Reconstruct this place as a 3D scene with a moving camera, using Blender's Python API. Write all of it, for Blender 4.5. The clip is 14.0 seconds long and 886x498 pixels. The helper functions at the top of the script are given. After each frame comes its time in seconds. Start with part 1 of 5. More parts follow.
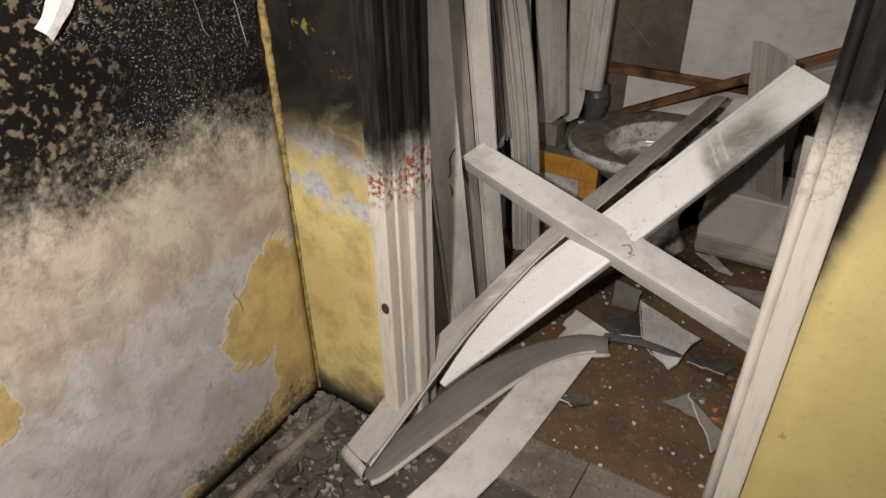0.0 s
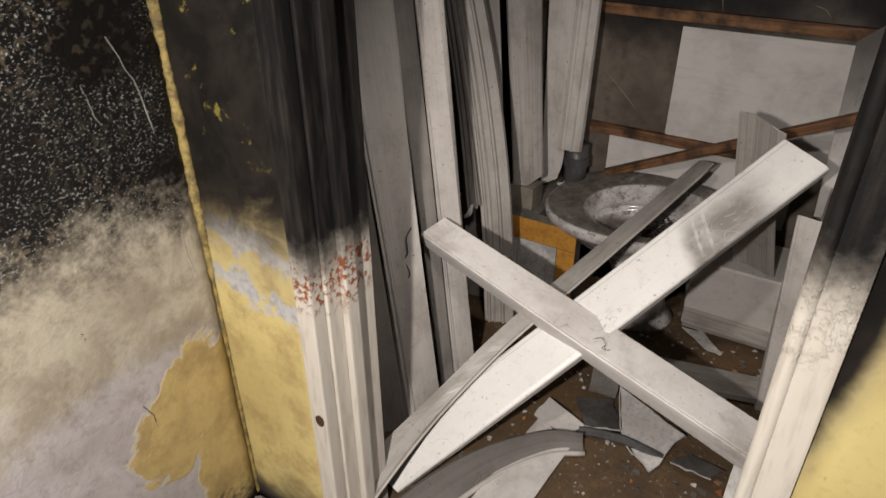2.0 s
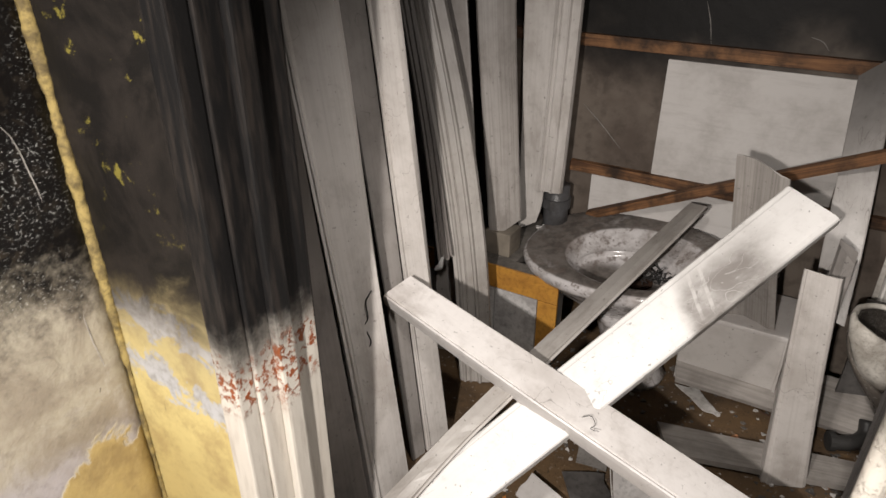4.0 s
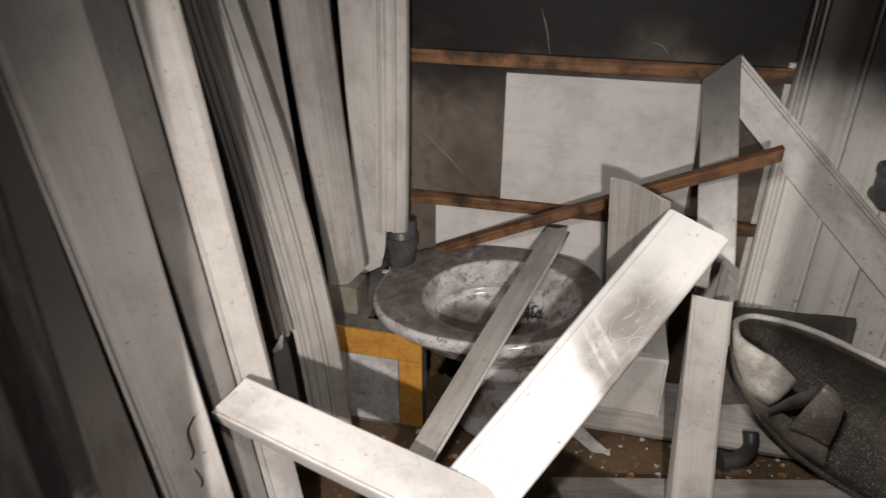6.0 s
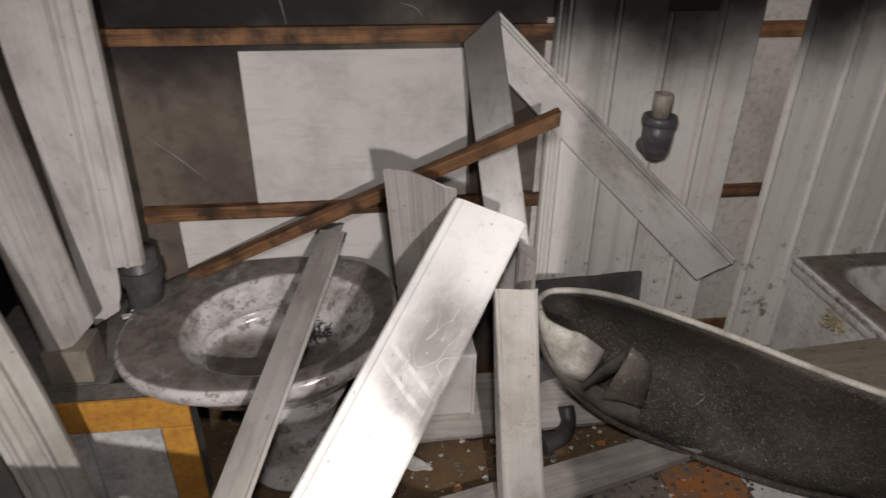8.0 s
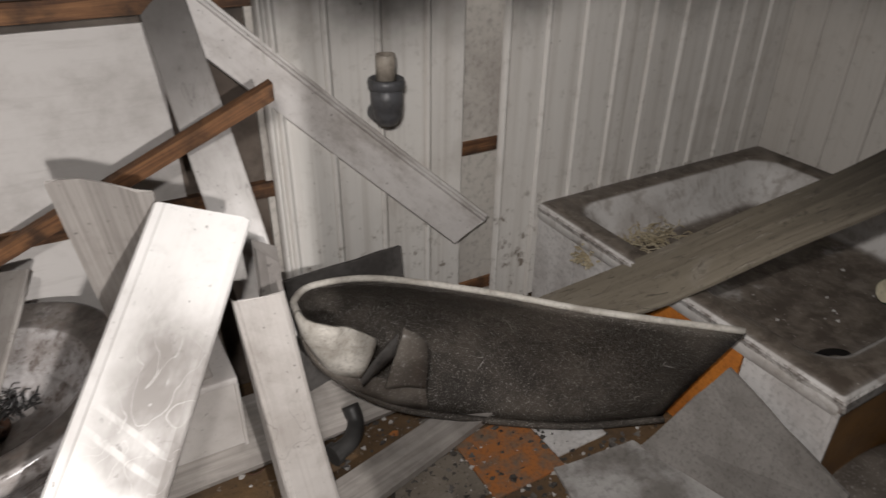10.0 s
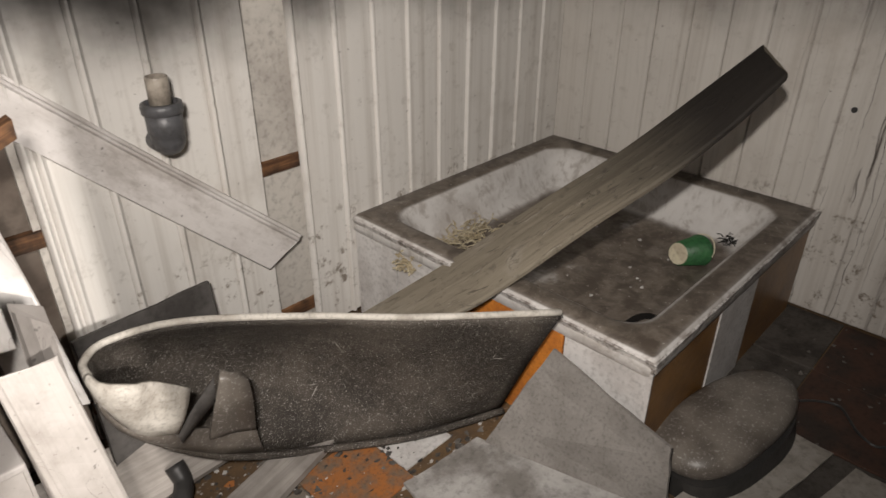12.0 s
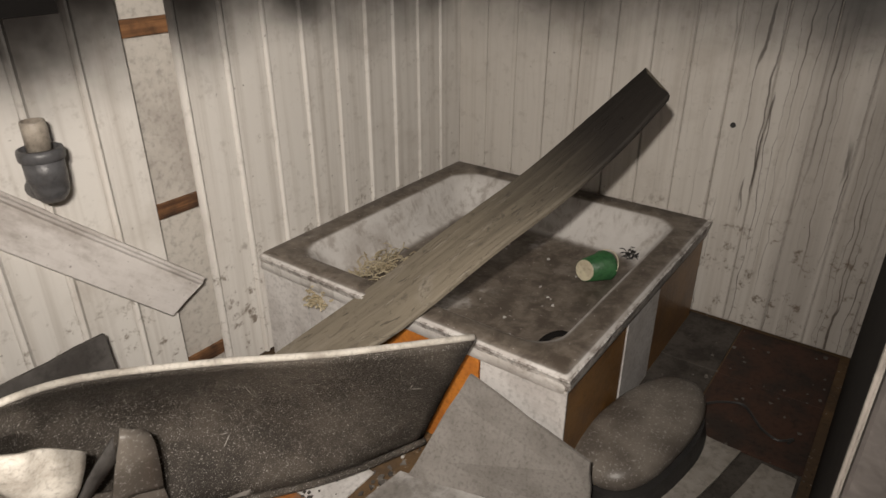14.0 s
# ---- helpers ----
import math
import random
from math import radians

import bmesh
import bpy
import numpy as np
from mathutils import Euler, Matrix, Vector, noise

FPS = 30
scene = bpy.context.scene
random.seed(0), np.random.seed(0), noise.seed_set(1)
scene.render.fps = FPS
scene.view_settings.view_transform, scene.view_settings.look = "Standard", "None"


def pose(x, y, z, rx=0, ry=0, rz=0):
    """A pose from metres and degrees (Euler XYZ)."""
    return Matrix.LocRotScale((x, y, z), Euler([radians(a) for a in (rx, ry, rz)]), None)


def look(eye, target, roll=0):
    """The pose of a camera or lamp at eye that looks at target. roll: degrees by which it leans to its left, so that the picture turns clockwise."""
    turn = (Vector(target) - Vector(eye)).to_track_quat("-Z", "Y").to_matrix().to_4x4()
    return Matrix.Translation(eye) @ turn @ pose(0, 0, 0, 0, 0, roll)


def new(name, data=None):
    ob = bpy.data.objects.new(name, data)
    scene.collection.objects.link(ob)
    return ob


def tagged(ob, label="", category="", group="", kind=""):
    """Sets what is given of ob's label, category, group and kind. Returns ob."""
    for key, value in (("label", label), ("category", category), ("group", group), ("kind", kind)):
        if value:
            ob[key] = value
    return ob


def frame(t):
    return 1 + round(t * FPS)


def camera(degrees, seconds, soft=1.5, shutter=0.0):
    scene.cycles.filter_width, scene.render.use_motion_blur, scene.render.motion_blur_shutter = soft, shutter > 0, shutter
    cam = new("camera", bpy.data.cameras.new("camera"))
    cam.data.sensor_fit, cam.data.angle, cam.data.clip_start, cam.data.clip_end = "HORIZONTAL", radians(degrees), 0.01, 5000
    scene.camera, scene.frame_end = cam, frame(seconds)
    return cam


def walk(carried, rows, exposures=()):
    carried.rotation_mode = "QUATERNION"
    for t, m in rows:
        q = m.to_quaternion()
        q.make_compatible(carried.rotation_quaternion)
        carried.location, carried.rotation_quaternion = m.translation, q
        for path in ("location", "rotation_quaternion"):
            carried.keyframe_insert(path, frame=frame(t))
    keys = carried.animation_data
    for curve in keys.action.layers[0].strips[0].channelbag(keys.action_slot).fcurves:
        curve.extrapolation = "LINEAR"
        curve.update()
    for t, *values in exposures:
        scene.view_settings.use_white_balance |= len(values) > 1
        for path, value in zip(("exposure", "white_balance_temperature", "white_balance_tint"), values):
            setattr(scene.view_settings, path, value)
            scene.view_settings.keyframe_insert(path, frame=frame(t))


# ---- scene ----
cam = camera(67.4, 14.0, shutter=0.5)
PATH = [
    (0, (0.929, 0.284, 1.361), (0.018, 1.698, 0.279), -0.8),
    (0.5, (0.907, 0.339, 1.362), (-0.011, 1.76, 0.296), -0.8),
    (1, (0.905, 0.402, 1.371), (-0.015, 1.836, 0.323), -0.7),
    (1.5, (0.904, 0.473, 1.381), (-0.02, 1.914, 0.346), -0.6),
    (2, (0.898, 0.544, 1.399), (-0.033, 1.993, 0.382), -0.3),
    (2.5, (0.896, 0.618, 1.401), (-0.052, 2.073, 0.409), -0.3),
    (2.7, (0.893, 0.65, 1.394), (-0.062, 2.102, 0.405), -0.3),
    (4.8, (0.717, 0.833, 1.341), (-0.024, 2.454, 0.432), 0.3),
    (5, (0.692, 0.87, 1.325), (0.014, 2.521, 0.422), 0.4),
    (5.5, (0.654, 0.95, 1.327), (0.105, 2.642, 0.412), 0.3),
    (6, (0.612, 1.028, 1.325), (0.204, 2.756, 0.404), 0.5),
    (6.5, (0.607, 1.112, 1.315), (0.335, 2.857, 0.377), 0.5),
    (7, (0.589, 1.183, 1.301), (0.49, 2.937, 0.345), 0.6),
    (7.5, (0.606, 1.25, 1.285), (0.669, 3.001, 0.32), 0.7),
    (8, (0.614, 1.299, 1.265), (0.847, 3.028, 0.286), 0.8),
    (8.5, (0.629, 1.359, 1.246), (1.01, 3.051, 0.252), 0.9),
    (9, (0.653, 1.404, 1.226), (1.215, 3.04, 0.222), 0.9),
    (11.5, (0.763, 1.425, 1.164), (1.947, 2.704, 0.183), 0.3),
    (12, (0.772, 1.426, 1.169), (2.034, 2.639, 0.2), 0.2),
    (12.5, (0.778, 1.416, 1.164), (2.092, 2.593, 0.221), 0.0),
    (13, (0.79, 1.417, 1.165), (2.151, 2.552, 0.237), 0.0),
    (13.5, (0.793, 1.412, 1.168), (2.198, 2.503, 0.256), 0.0),
    (14, (0.794, 1.413, 1.17), (2.24, 2.466, 0.276), 0.0),
]
EXPOSURES = [(0.0, -1.14, 6650, 10), (2.5, -0.88, 6600, 10), (5.0, -0.38, 6480, 10), (7.5, -0.4, 6400, 10), (9.0, -0.42, 6250, 10), (11.5, 0.4, 6500, 10), (14.0, 0.65, 6850, 10)]
walk(cam, [(t, look(eye, target, roll)) for t, eye, target, roll in PATH], EXPOSURES)

# ---- light ----
world = bpy.data.worlds.new("dark_building")
scene.world = world
world.use_nodes = True
world.node_tree.nodes["Background"].inputs[0].default_value = (0.9, 0.85, 0.8, 1)
world.node_tree.nodes["Background"].inputs[1].default_value = 0.004


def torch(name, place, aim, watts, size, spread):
    """A fixed spot that stands in for the one hand torch carried along."""
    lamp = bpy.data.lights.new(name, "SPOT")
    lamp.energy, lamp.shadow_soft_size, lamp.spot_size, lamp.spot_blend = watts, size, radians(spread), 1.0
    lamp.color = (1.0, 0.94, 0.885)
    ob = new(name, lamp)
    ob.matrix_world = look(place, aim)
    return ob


# three stay lit at once near the path, for the one moving torch
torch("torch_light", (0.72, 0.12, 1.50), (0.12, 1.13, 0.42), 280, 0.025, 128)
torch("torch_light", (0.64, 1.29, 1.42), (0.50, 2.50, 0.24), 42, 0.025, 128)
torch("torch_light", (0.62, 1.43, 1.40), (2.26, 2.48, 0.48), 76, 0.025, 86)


# ---- materials ----
def rgb(c):
    return (c[0], c[1], c[2], 1.0)


class Nodes:
    """Short writing for a node material."""

    def __init__(self, name, rough=0.6, metal=0.0, spec=0.5):
        self.m = bpy.data.materials.new(name)
        self.m.use_nodes = True
        self.t = self.m.node_tree
        self.b = self.t.nodes["Principled BSDF"]
        self.b.inputs["Roughness"].default_value = rough
        self.b.inputs["Metallic"].default_value = metal
        self.b.inputs["Specular IOR Level"].default_value = spec if rough < 0.55 else 0.2
        geo = self.t.nodes.new("ShaderNodeNewGeometry")
        self.pos = geo.outputs["Position"]
        self.island = geo.outputs["Random Per Island"]
        self.uv = self.t.nodes.new("ShaderNodeTexCoord").outputs["UV"]
        self.rnd = self.t.nodes.new("ShaderNodeObjectInfo").outputs["Random"]

    def put(self, socket, value):
        if isinstance(value, (int, float)):
            socket.default_value = value
        elif isinstance(value, tuple):
            socket.default_value = rgb(value) if len(socket.default_value) == 4 else value
        else:
            self.t.links.new(value, socket)

    def scaled(self, vec, s, shift=None):
        n = self.t.nodes.new("ShaderNodeMapping")
        self.put(n.inputs["Vector"], vec)
        n.inputs["Scale"].default_value = s
        if shift is not None:
            c = self.t.nodes.new("ShaderNodeCombineXYZ")
            for k in range(3):
                self.put(c.inputs[k], self.math("MULTIPLY", shift, 37.0 + 11 * k))
            self.t.links.new(c.outputs[0], n.inputs["Location"])
        return n.outputs[0]

    def noise(self, vec, scale, detail=4, rough=0.55, warp=0.0):
        n = self.t.nodes.new("ShaderNodeTexNoise")
        self.put(n.inputs["Vector"], vec)
        n.inputs["Scale"].default_value, n.inputs["Detail"].default_value = scale, detail
        n.inputs["Roughness"].default_value, n.inputs["Distortion"].default_value = rough, warp
        return n.outputs["Fac"]

    def cells(self, vec, scale, feature="F1"):
        n = self.t.nodes.new("ShaderNodeTexVoronoi")
        n.feature = feature
        self.put(n.inputs["Vector"], vec)
        n.inputs["Scale"].default_value = scale
        return n.outputs["Distance"]

    def math(self, op, a, b=0.0, clamp=False):
        n = self.t.nodes.new("ShaderNodeMath")
        n.operation, n.use_clamp = op, clamp
        self.put(n.inputs[0], a), self.put(n.inputs[1], b)
        return n.outputs[0]

    def ramp(self, v, lo, hi, a=0.0, b=1.0):
        n = self.t.nodes.new("ShaderNodeMapRange")
        n.interpolation_type = "SMOOTHSTEP"
        self.put(n.inputs["Value"], v)
        for k, x in zip(("From Min", "From Max", "To Min", "To Max"), (lo, hi, a, b)):
            n.inputs[k].default_value = x
        return n.outputs[0]

    def mix(self, f, a, b, mode="MIX"):
        n = self.t.nodes.new("ShaderNodeMix")
        n.data_type, n.blend_type = "RGBA", mode
        self.put(n.inputs[0], f), self.put(n.inputs[6], a), self.put(n.inputs[7], b)
        return n.outputs[2]

    def axis(self, k, vec=None):
        n = self.t.nodes.new("ShaderNodeSeparateXYZ")
        self.put(n.inputs[0], vec or self.pos)
        return n.outputs[k]

    def bump(self, h, strength=0.3, depth=0.004):
        n = self.t.nodes.new("ShaderNodeBump")
        n.inputs["Strength"].default_value, n.inputs["Distance"].default_value = strength, depth
        self.put(n.inputs["Height"], h)
        self.t.links.new(n.outputs[0], self.b.inputs["Normal"])

    def done(self, colour, rough=None):
        self.put(self.b.inputs["Base Color"], colour)
        if rough is not None:
            self.put(self.b.inputs["Roughness"], rough)
        return self.m


def soot(n, colour, low, high, wobble=0.25, tint=(0.008, 0.007, 0.0065), scale=3.0, most=1.0):
    """The black layer that a fire's smoke leaves from a height upwards."""
    h = n.math("ADD", n.axis(2), n.math("MULTIPLY", n.math("SUBTRACT", n.noise(n.pos, scale, 5), 0.5), wobble * 2))
    return n.mix(n.ramp(h, low, high, 0, most), colour, tint)


def plastic(name, base, dirt, rough=0.42, amount=0.75, sooty=0.82, stripes=0.0, scuff=False, low=0.85, high=1.6):
    n = Nodes(name, rough)
    uv = n.scaled(n.uv, (1, 1, 1), n.rnd)
    big = n.noise(n.scaled(uv, (2.2, 4, 1)), 1.7, 7, 0.68)
    cloud = n.noise(n.pos, 5.5, 5, 0.6)
    fine = n.noise(n.scaled(uv, (3, 190, 1)), 1.0, 3)
    grime = n.noise(n.pos, 38, 5, 0.7)
    specks = n.ramp(n.noise(n.pos, 95, 3, 0.6), 0.66, 0.72)
    c = n.mix(n.ramp(big, 0.48, 0.74, 0, amount), base, dirt)
    c = n.mix(n.ramp(cloud, 0.45, 0.70, 0, 0.08 if scuff else 0.40), c, dirt)
    c = n.mix(n.ramp(grime, 0.50, 0.78, 0, 0.30), c, dirt)
    c = n.mix(n.ramp(fine, 0.40, 0.8, 0, 0.07 + stripes), c, dirt)
    c = n.mix(n.math("MULTIPLY", specks, 0.6), c, tuple(x * 0.3 for x in dirt))
    hair = n.math("ABSOLUTE", n.math("SUBTRACT", n.noise(n.scaled(uv, (6, 9, 1)), 1.3, 2, 0.5, 0.8), 0.5))
    c = n.mix(n.math("MULTIPLY", n.ramp(hair, 0.004, 0.0), n.math("MULTIPLY", n.ramp(cloud, 0.52, 0.6), 0.55)), c, tuple(x * 0.35 for x in dirt))
    if scuff:
        s, w = n.axis(0, n.uv), n.axis(1, n.uv)
        lean = n.math("SUBTRACT", s, n.math("MULTIPLY", w, 0.55))
        zone = n.math("MULTIPLY", n.ramp(n.math("ADD", lean, n.math("MULTIPLY", big, 0.10)), 0.09, 0.20), n.ramp(n.math("ADD", lean, n.math("MULTIPLY", cloud, 0.06)), 0.355, 0.315))
        zone = n.math("MULTIPLY", zone, n.ramp(w, 0.03, 0.09, 0.35, 1.0))
        c = n.mix(n.math("MULTIPLY", zone, n.ramp(n.noise(n.scaled(n.uv, (9, 16, 1)), 1, 4, 0.6), 0.25, 0.6, 0.45, 0.92)), c, (0.19, 0.17, 0.155))
        bars = n.math("ABSOLUTE", n.math("SUBTRACT", n.math("FRACT", n.math("MULTIPLY", n.math("ADD", lean, n.math("MULTIPLY", cloud, 0.012)), 34.0)), 0.5))
        some = n.math("MULTIPLY", n.ramp(lean, 0.227, 0.232), n.ramp(lean, 0.296, 0.291))
        c = n.mix(n.math("MULTIPLY", n.ramp(bars, 0.18, 0.10), n.math("MULTIPLY", n.math("MULTIPLY", some, n.math("MULTIPLY", n.ramp(w, 0.034, 0.046), n.ramp(w, 0.145, 0.12))), n.ramp(n.noise(n.scaled(n.uv, (30, 60, 1)), 1, 3), 0.36, 0.60, 0.1, 0.62))), c, (0.60, 0.58, 0.56))
        loops = n.math("ABSOLUTE", n.math("SUBTRACT", n.noise(n.scaled(n.uv, (14, 20, 1)), 1.0, 1, 0.4, 1.5), 0.5))
        c = n.mix(n.math("MULTIPLY", n.ramp(loops, 0.012, 0.0), n.math("MULTIPLY", zone, 0.5)), c, (0.60, 0.58, 0.56))
    # board tops darken: soot, plus the torch's fall-off put into the colour
    if sooty:
        c = soot(n, c, low, high, 0.18, (0.04, 0.034, 0.03), 3.0, sooty)
    n.bump(n.math("ADD", n.math("MULTIPLY", fine, 0.3), n.math("ADD", n.math("MULTIPLY", big, 2), grime)), 0.10, 0.002)
    return n.done(c, n.ramp(big, 0.3, 0.8, rough - 0.06, rough + 0.3))


WHITE = plastic("white_plastic", (0.62, 0.59, 0.57), (0.25, 0.215, 0.19))
CLEAN = plastic("clean_white_plastic", (0.74, 0.72, 0.70), (0.42, 0.39, 0.365), 0.34, 0.22, 0.0, 0.0, True)
GREY = plastic("greyed_plastic", (0.38, 0.355, 0.335), (0.16, 0.138, 0.123), 0.5)
SMUDGED = plastic("smudged_plastic", (0.50, 0.475, 0.455), (0.20, 0.175, 0.155), 0.42, 0.75, 0.85, 0.0, False, 0.62, 0.98)
LEANER = plastic("grimy_white_plastic", (0.50, 0.47, 0.445), (0.23, 0.20, 0.175), 0.42, 0.6, 0.75, 0.15, False, 0.75, 1.7)
# STACK: dimmed in its colour where the torchlight weakens, over some soot
STACK = plastic("dimmed_white_plastic", (0.39, 0.365, 0.34), (0.17, 0.148, 0.13), 0.42, 0.6, 0.85, 0.2, False, 0.5, 1.25)
# GLOOM and SHADED: shade behind frame and boards put into the colour
GLOOM = plastic("shade_dark_plastic", (0.24, 0.215, 0.20), (0.10, 0.088, 0.08), 0.5, 0.75, 0.92, 0.2, False, 0.3, 0.95)
SHADED = plastic("shaded_plastic", (0.27, 0.25, 0.235), (0.12, 0.105, 0.095), 0.5, 0.75, 0.8, 0.2, False, 0.6, 1.4)
DULL = plastic("dark_grey_plastic", (0.17, 0.155, 0.145), (0.10, 0.088, 0.08), 0.5, 0.75, 0.7, 0.4)
# STRIPED: top dimmed in the colour for the torch's fall-off, with some soot
STRIPED = plastic("striped_grey_plastic", (0.37, 0.343, 0.32), (0.15, 0.13, 0.115), 0.5, 0.75, 0.8, 0.5, False, 0.6, 1.35)


def cladding(name, base, dirt, low, high, drips):
    n = Nodes(name, 0.45)
    p = n.scaled(n.pos, (1, 1, 1))
    streak = n.noise(n.scaled(n.pos, (42, 42, 0.9)), 1.0, 4, 0.6)
    blot = n.noise(p, 3.2, 6, 0.65)
    c = n.mix(n.ramp(streak, 0.42, 0.78, 0, 0.5), base, dirt)
    c = n.mix(n.ramp(blot, 0.52, 0.75, 0, 0.5), c, dirt)
    if drips:
        bent = n.noise(n.scaled(n.pos, (1, 1.2, 1.0)), 9, 3)
        side = n.math("ADD", n.axis(1), n.math("MULTIPLY", bent, 0.028))
        comb = n.t.nodes.new("ShaderNodeCombineXYZ")
        n.put(comb.inputs[1], side)
        n.put(comb.inputs[2], n.math("MULTIPLY", n.axis(2), 0.035))
        uneven = n.math("MULTIPLY", n.noise(comb.outputs[0], 14, 2, 0.5), 0.16)
        line = n.math("FRACT", n.math("MULTIPLY", n.math("ADD", side, uneven), 31.0))
        edge = n.math("ABSOLUTE", n.math("SUBTRACT", line, 0.5))
        some = n.ramp(n.noise(n.scaled(n.pos, (1, 14, 2.2)), 1, 3), 0.40, 0.58)
        near = n.ramp(n.axis(1), 2.15, 1.70, 0.08, 1.0)
        c = n.mix(n.math("MULTIPLY", n.ramp(edge, 0.05, 0.015), n.math("MULTIPLY", near, n.math("MULTIPLY", some, 0.9))), c, (0.05, 0.038, 0.03))
        wide = n.noise(n.scaled(n.pos, (9, 9, 0.5)), 1.0, 3)
        c = n.mix(n.math("MULTIPLY", n.ramp(wide, 0.45, 0.65), n.math("MULTIPLY", near, 0.3)), c, (0.17, 0.14, 0.12))
    specks = n.ramp(n.noise(n.pos, 60, 3, 0.6), 0.70, 0.76)
    c = n.mix(n.math("MULTIPLY", specks, 0.6), c, (0.08, 0.06, 0.05))
    spots = n.ramp(n.noise(n.pos, 26, 7, 0.75), 0.54, 0.66)
    foot = n.ramp(n.math("ADD", n.axis(2), n.math("MULTIPLY", blot, 0.16)), 0.50, 0.40)
    c = n.mix(n.math("MULTIPLY", spots, n.math("ADD", 0.20, n.math("MULTIPLY", foot, 0.65))), c, (0.13, 0.095, 0.065))
    c = soot(n, c, low, high, 0.16, (0.016, 0.0135, 0.012))
    n.bump(n.math("ADD", blot, n.noise(n.pos, 90, 3)), 0.15, 0.002)
    return n.done(c)


PANEL = cladding("wall_cladding", (0.66, 0.635, 0.60), (0.36, 0.32, 0.28), 0.76, 1.04, False)
PANEL_SIDE = cladding("streaked_wall_cladding", (0.57, 0.54, 0.50), (0.34, 0.30, 0.26), 0.74, 1.06, True)


def masonry(name, base, dirt, rough=0.85, low=None, high=None, size=4.0, grain=60):
    n = Nodes(name, rough)
    big, fine = n.noise(n.pos, size, 6, 0.65), n.noise(n.pos, grain, 4, 0.6)
    c = n.mix(n.ramp(big, 0.38, 0.66), base, dirt)
    c = n.mix(n.ramp(fine, 0.45, 0.75, 0, 0.45), c, tuple(x * 0.4 for x in dirt))
    if low is not None:
        c = soot(n, c, low, high)
    n.bump(n.math("ADD", big, n.math("MULTIPLY", fine, 0.5)), 0.5, 0.005)
    return n.done(c)


DARK_WALL = masonry("smoked_backing", (0.14, 0.115, 0.095), (0.085, 0.066, 0.054), 0.6, 0.80, 1.04, 3.0, 25)
PLASTER = masonry("bare_plaster", (0.50, 0.47, 0.43), (0.36, 0.33, 0.30), 0.85, 1.0, 1.3)
SOOTED = masonry("sooted_plaster", (0.012, 0.010, 0.0095), (0.007, 0.006, 0.0055))


def fibre(name):
    n = Nodes(name, 0.8)
    lay, cloud = n.noise(n.scaled(n.pos, (9, 9, 60)), 1, 5, 0.65), n.noise(n.pos, 6.5, 6, 0.7)
    c = n.mix(n.ramp(cloud, 0.40, 0.72, 0, 0.7), (0.54, 0.515, 0.495), (0.36, 0.335, 0.315))
    c = n.mix(n.ramp(lay, 0.48, 0.75, 0, 0.28), c, (0.30, 0.275, 0.26))
    n.bump(lay, 0.3, 0.002)
    return n.done(c)


BOARD = fibre("fibre_board")


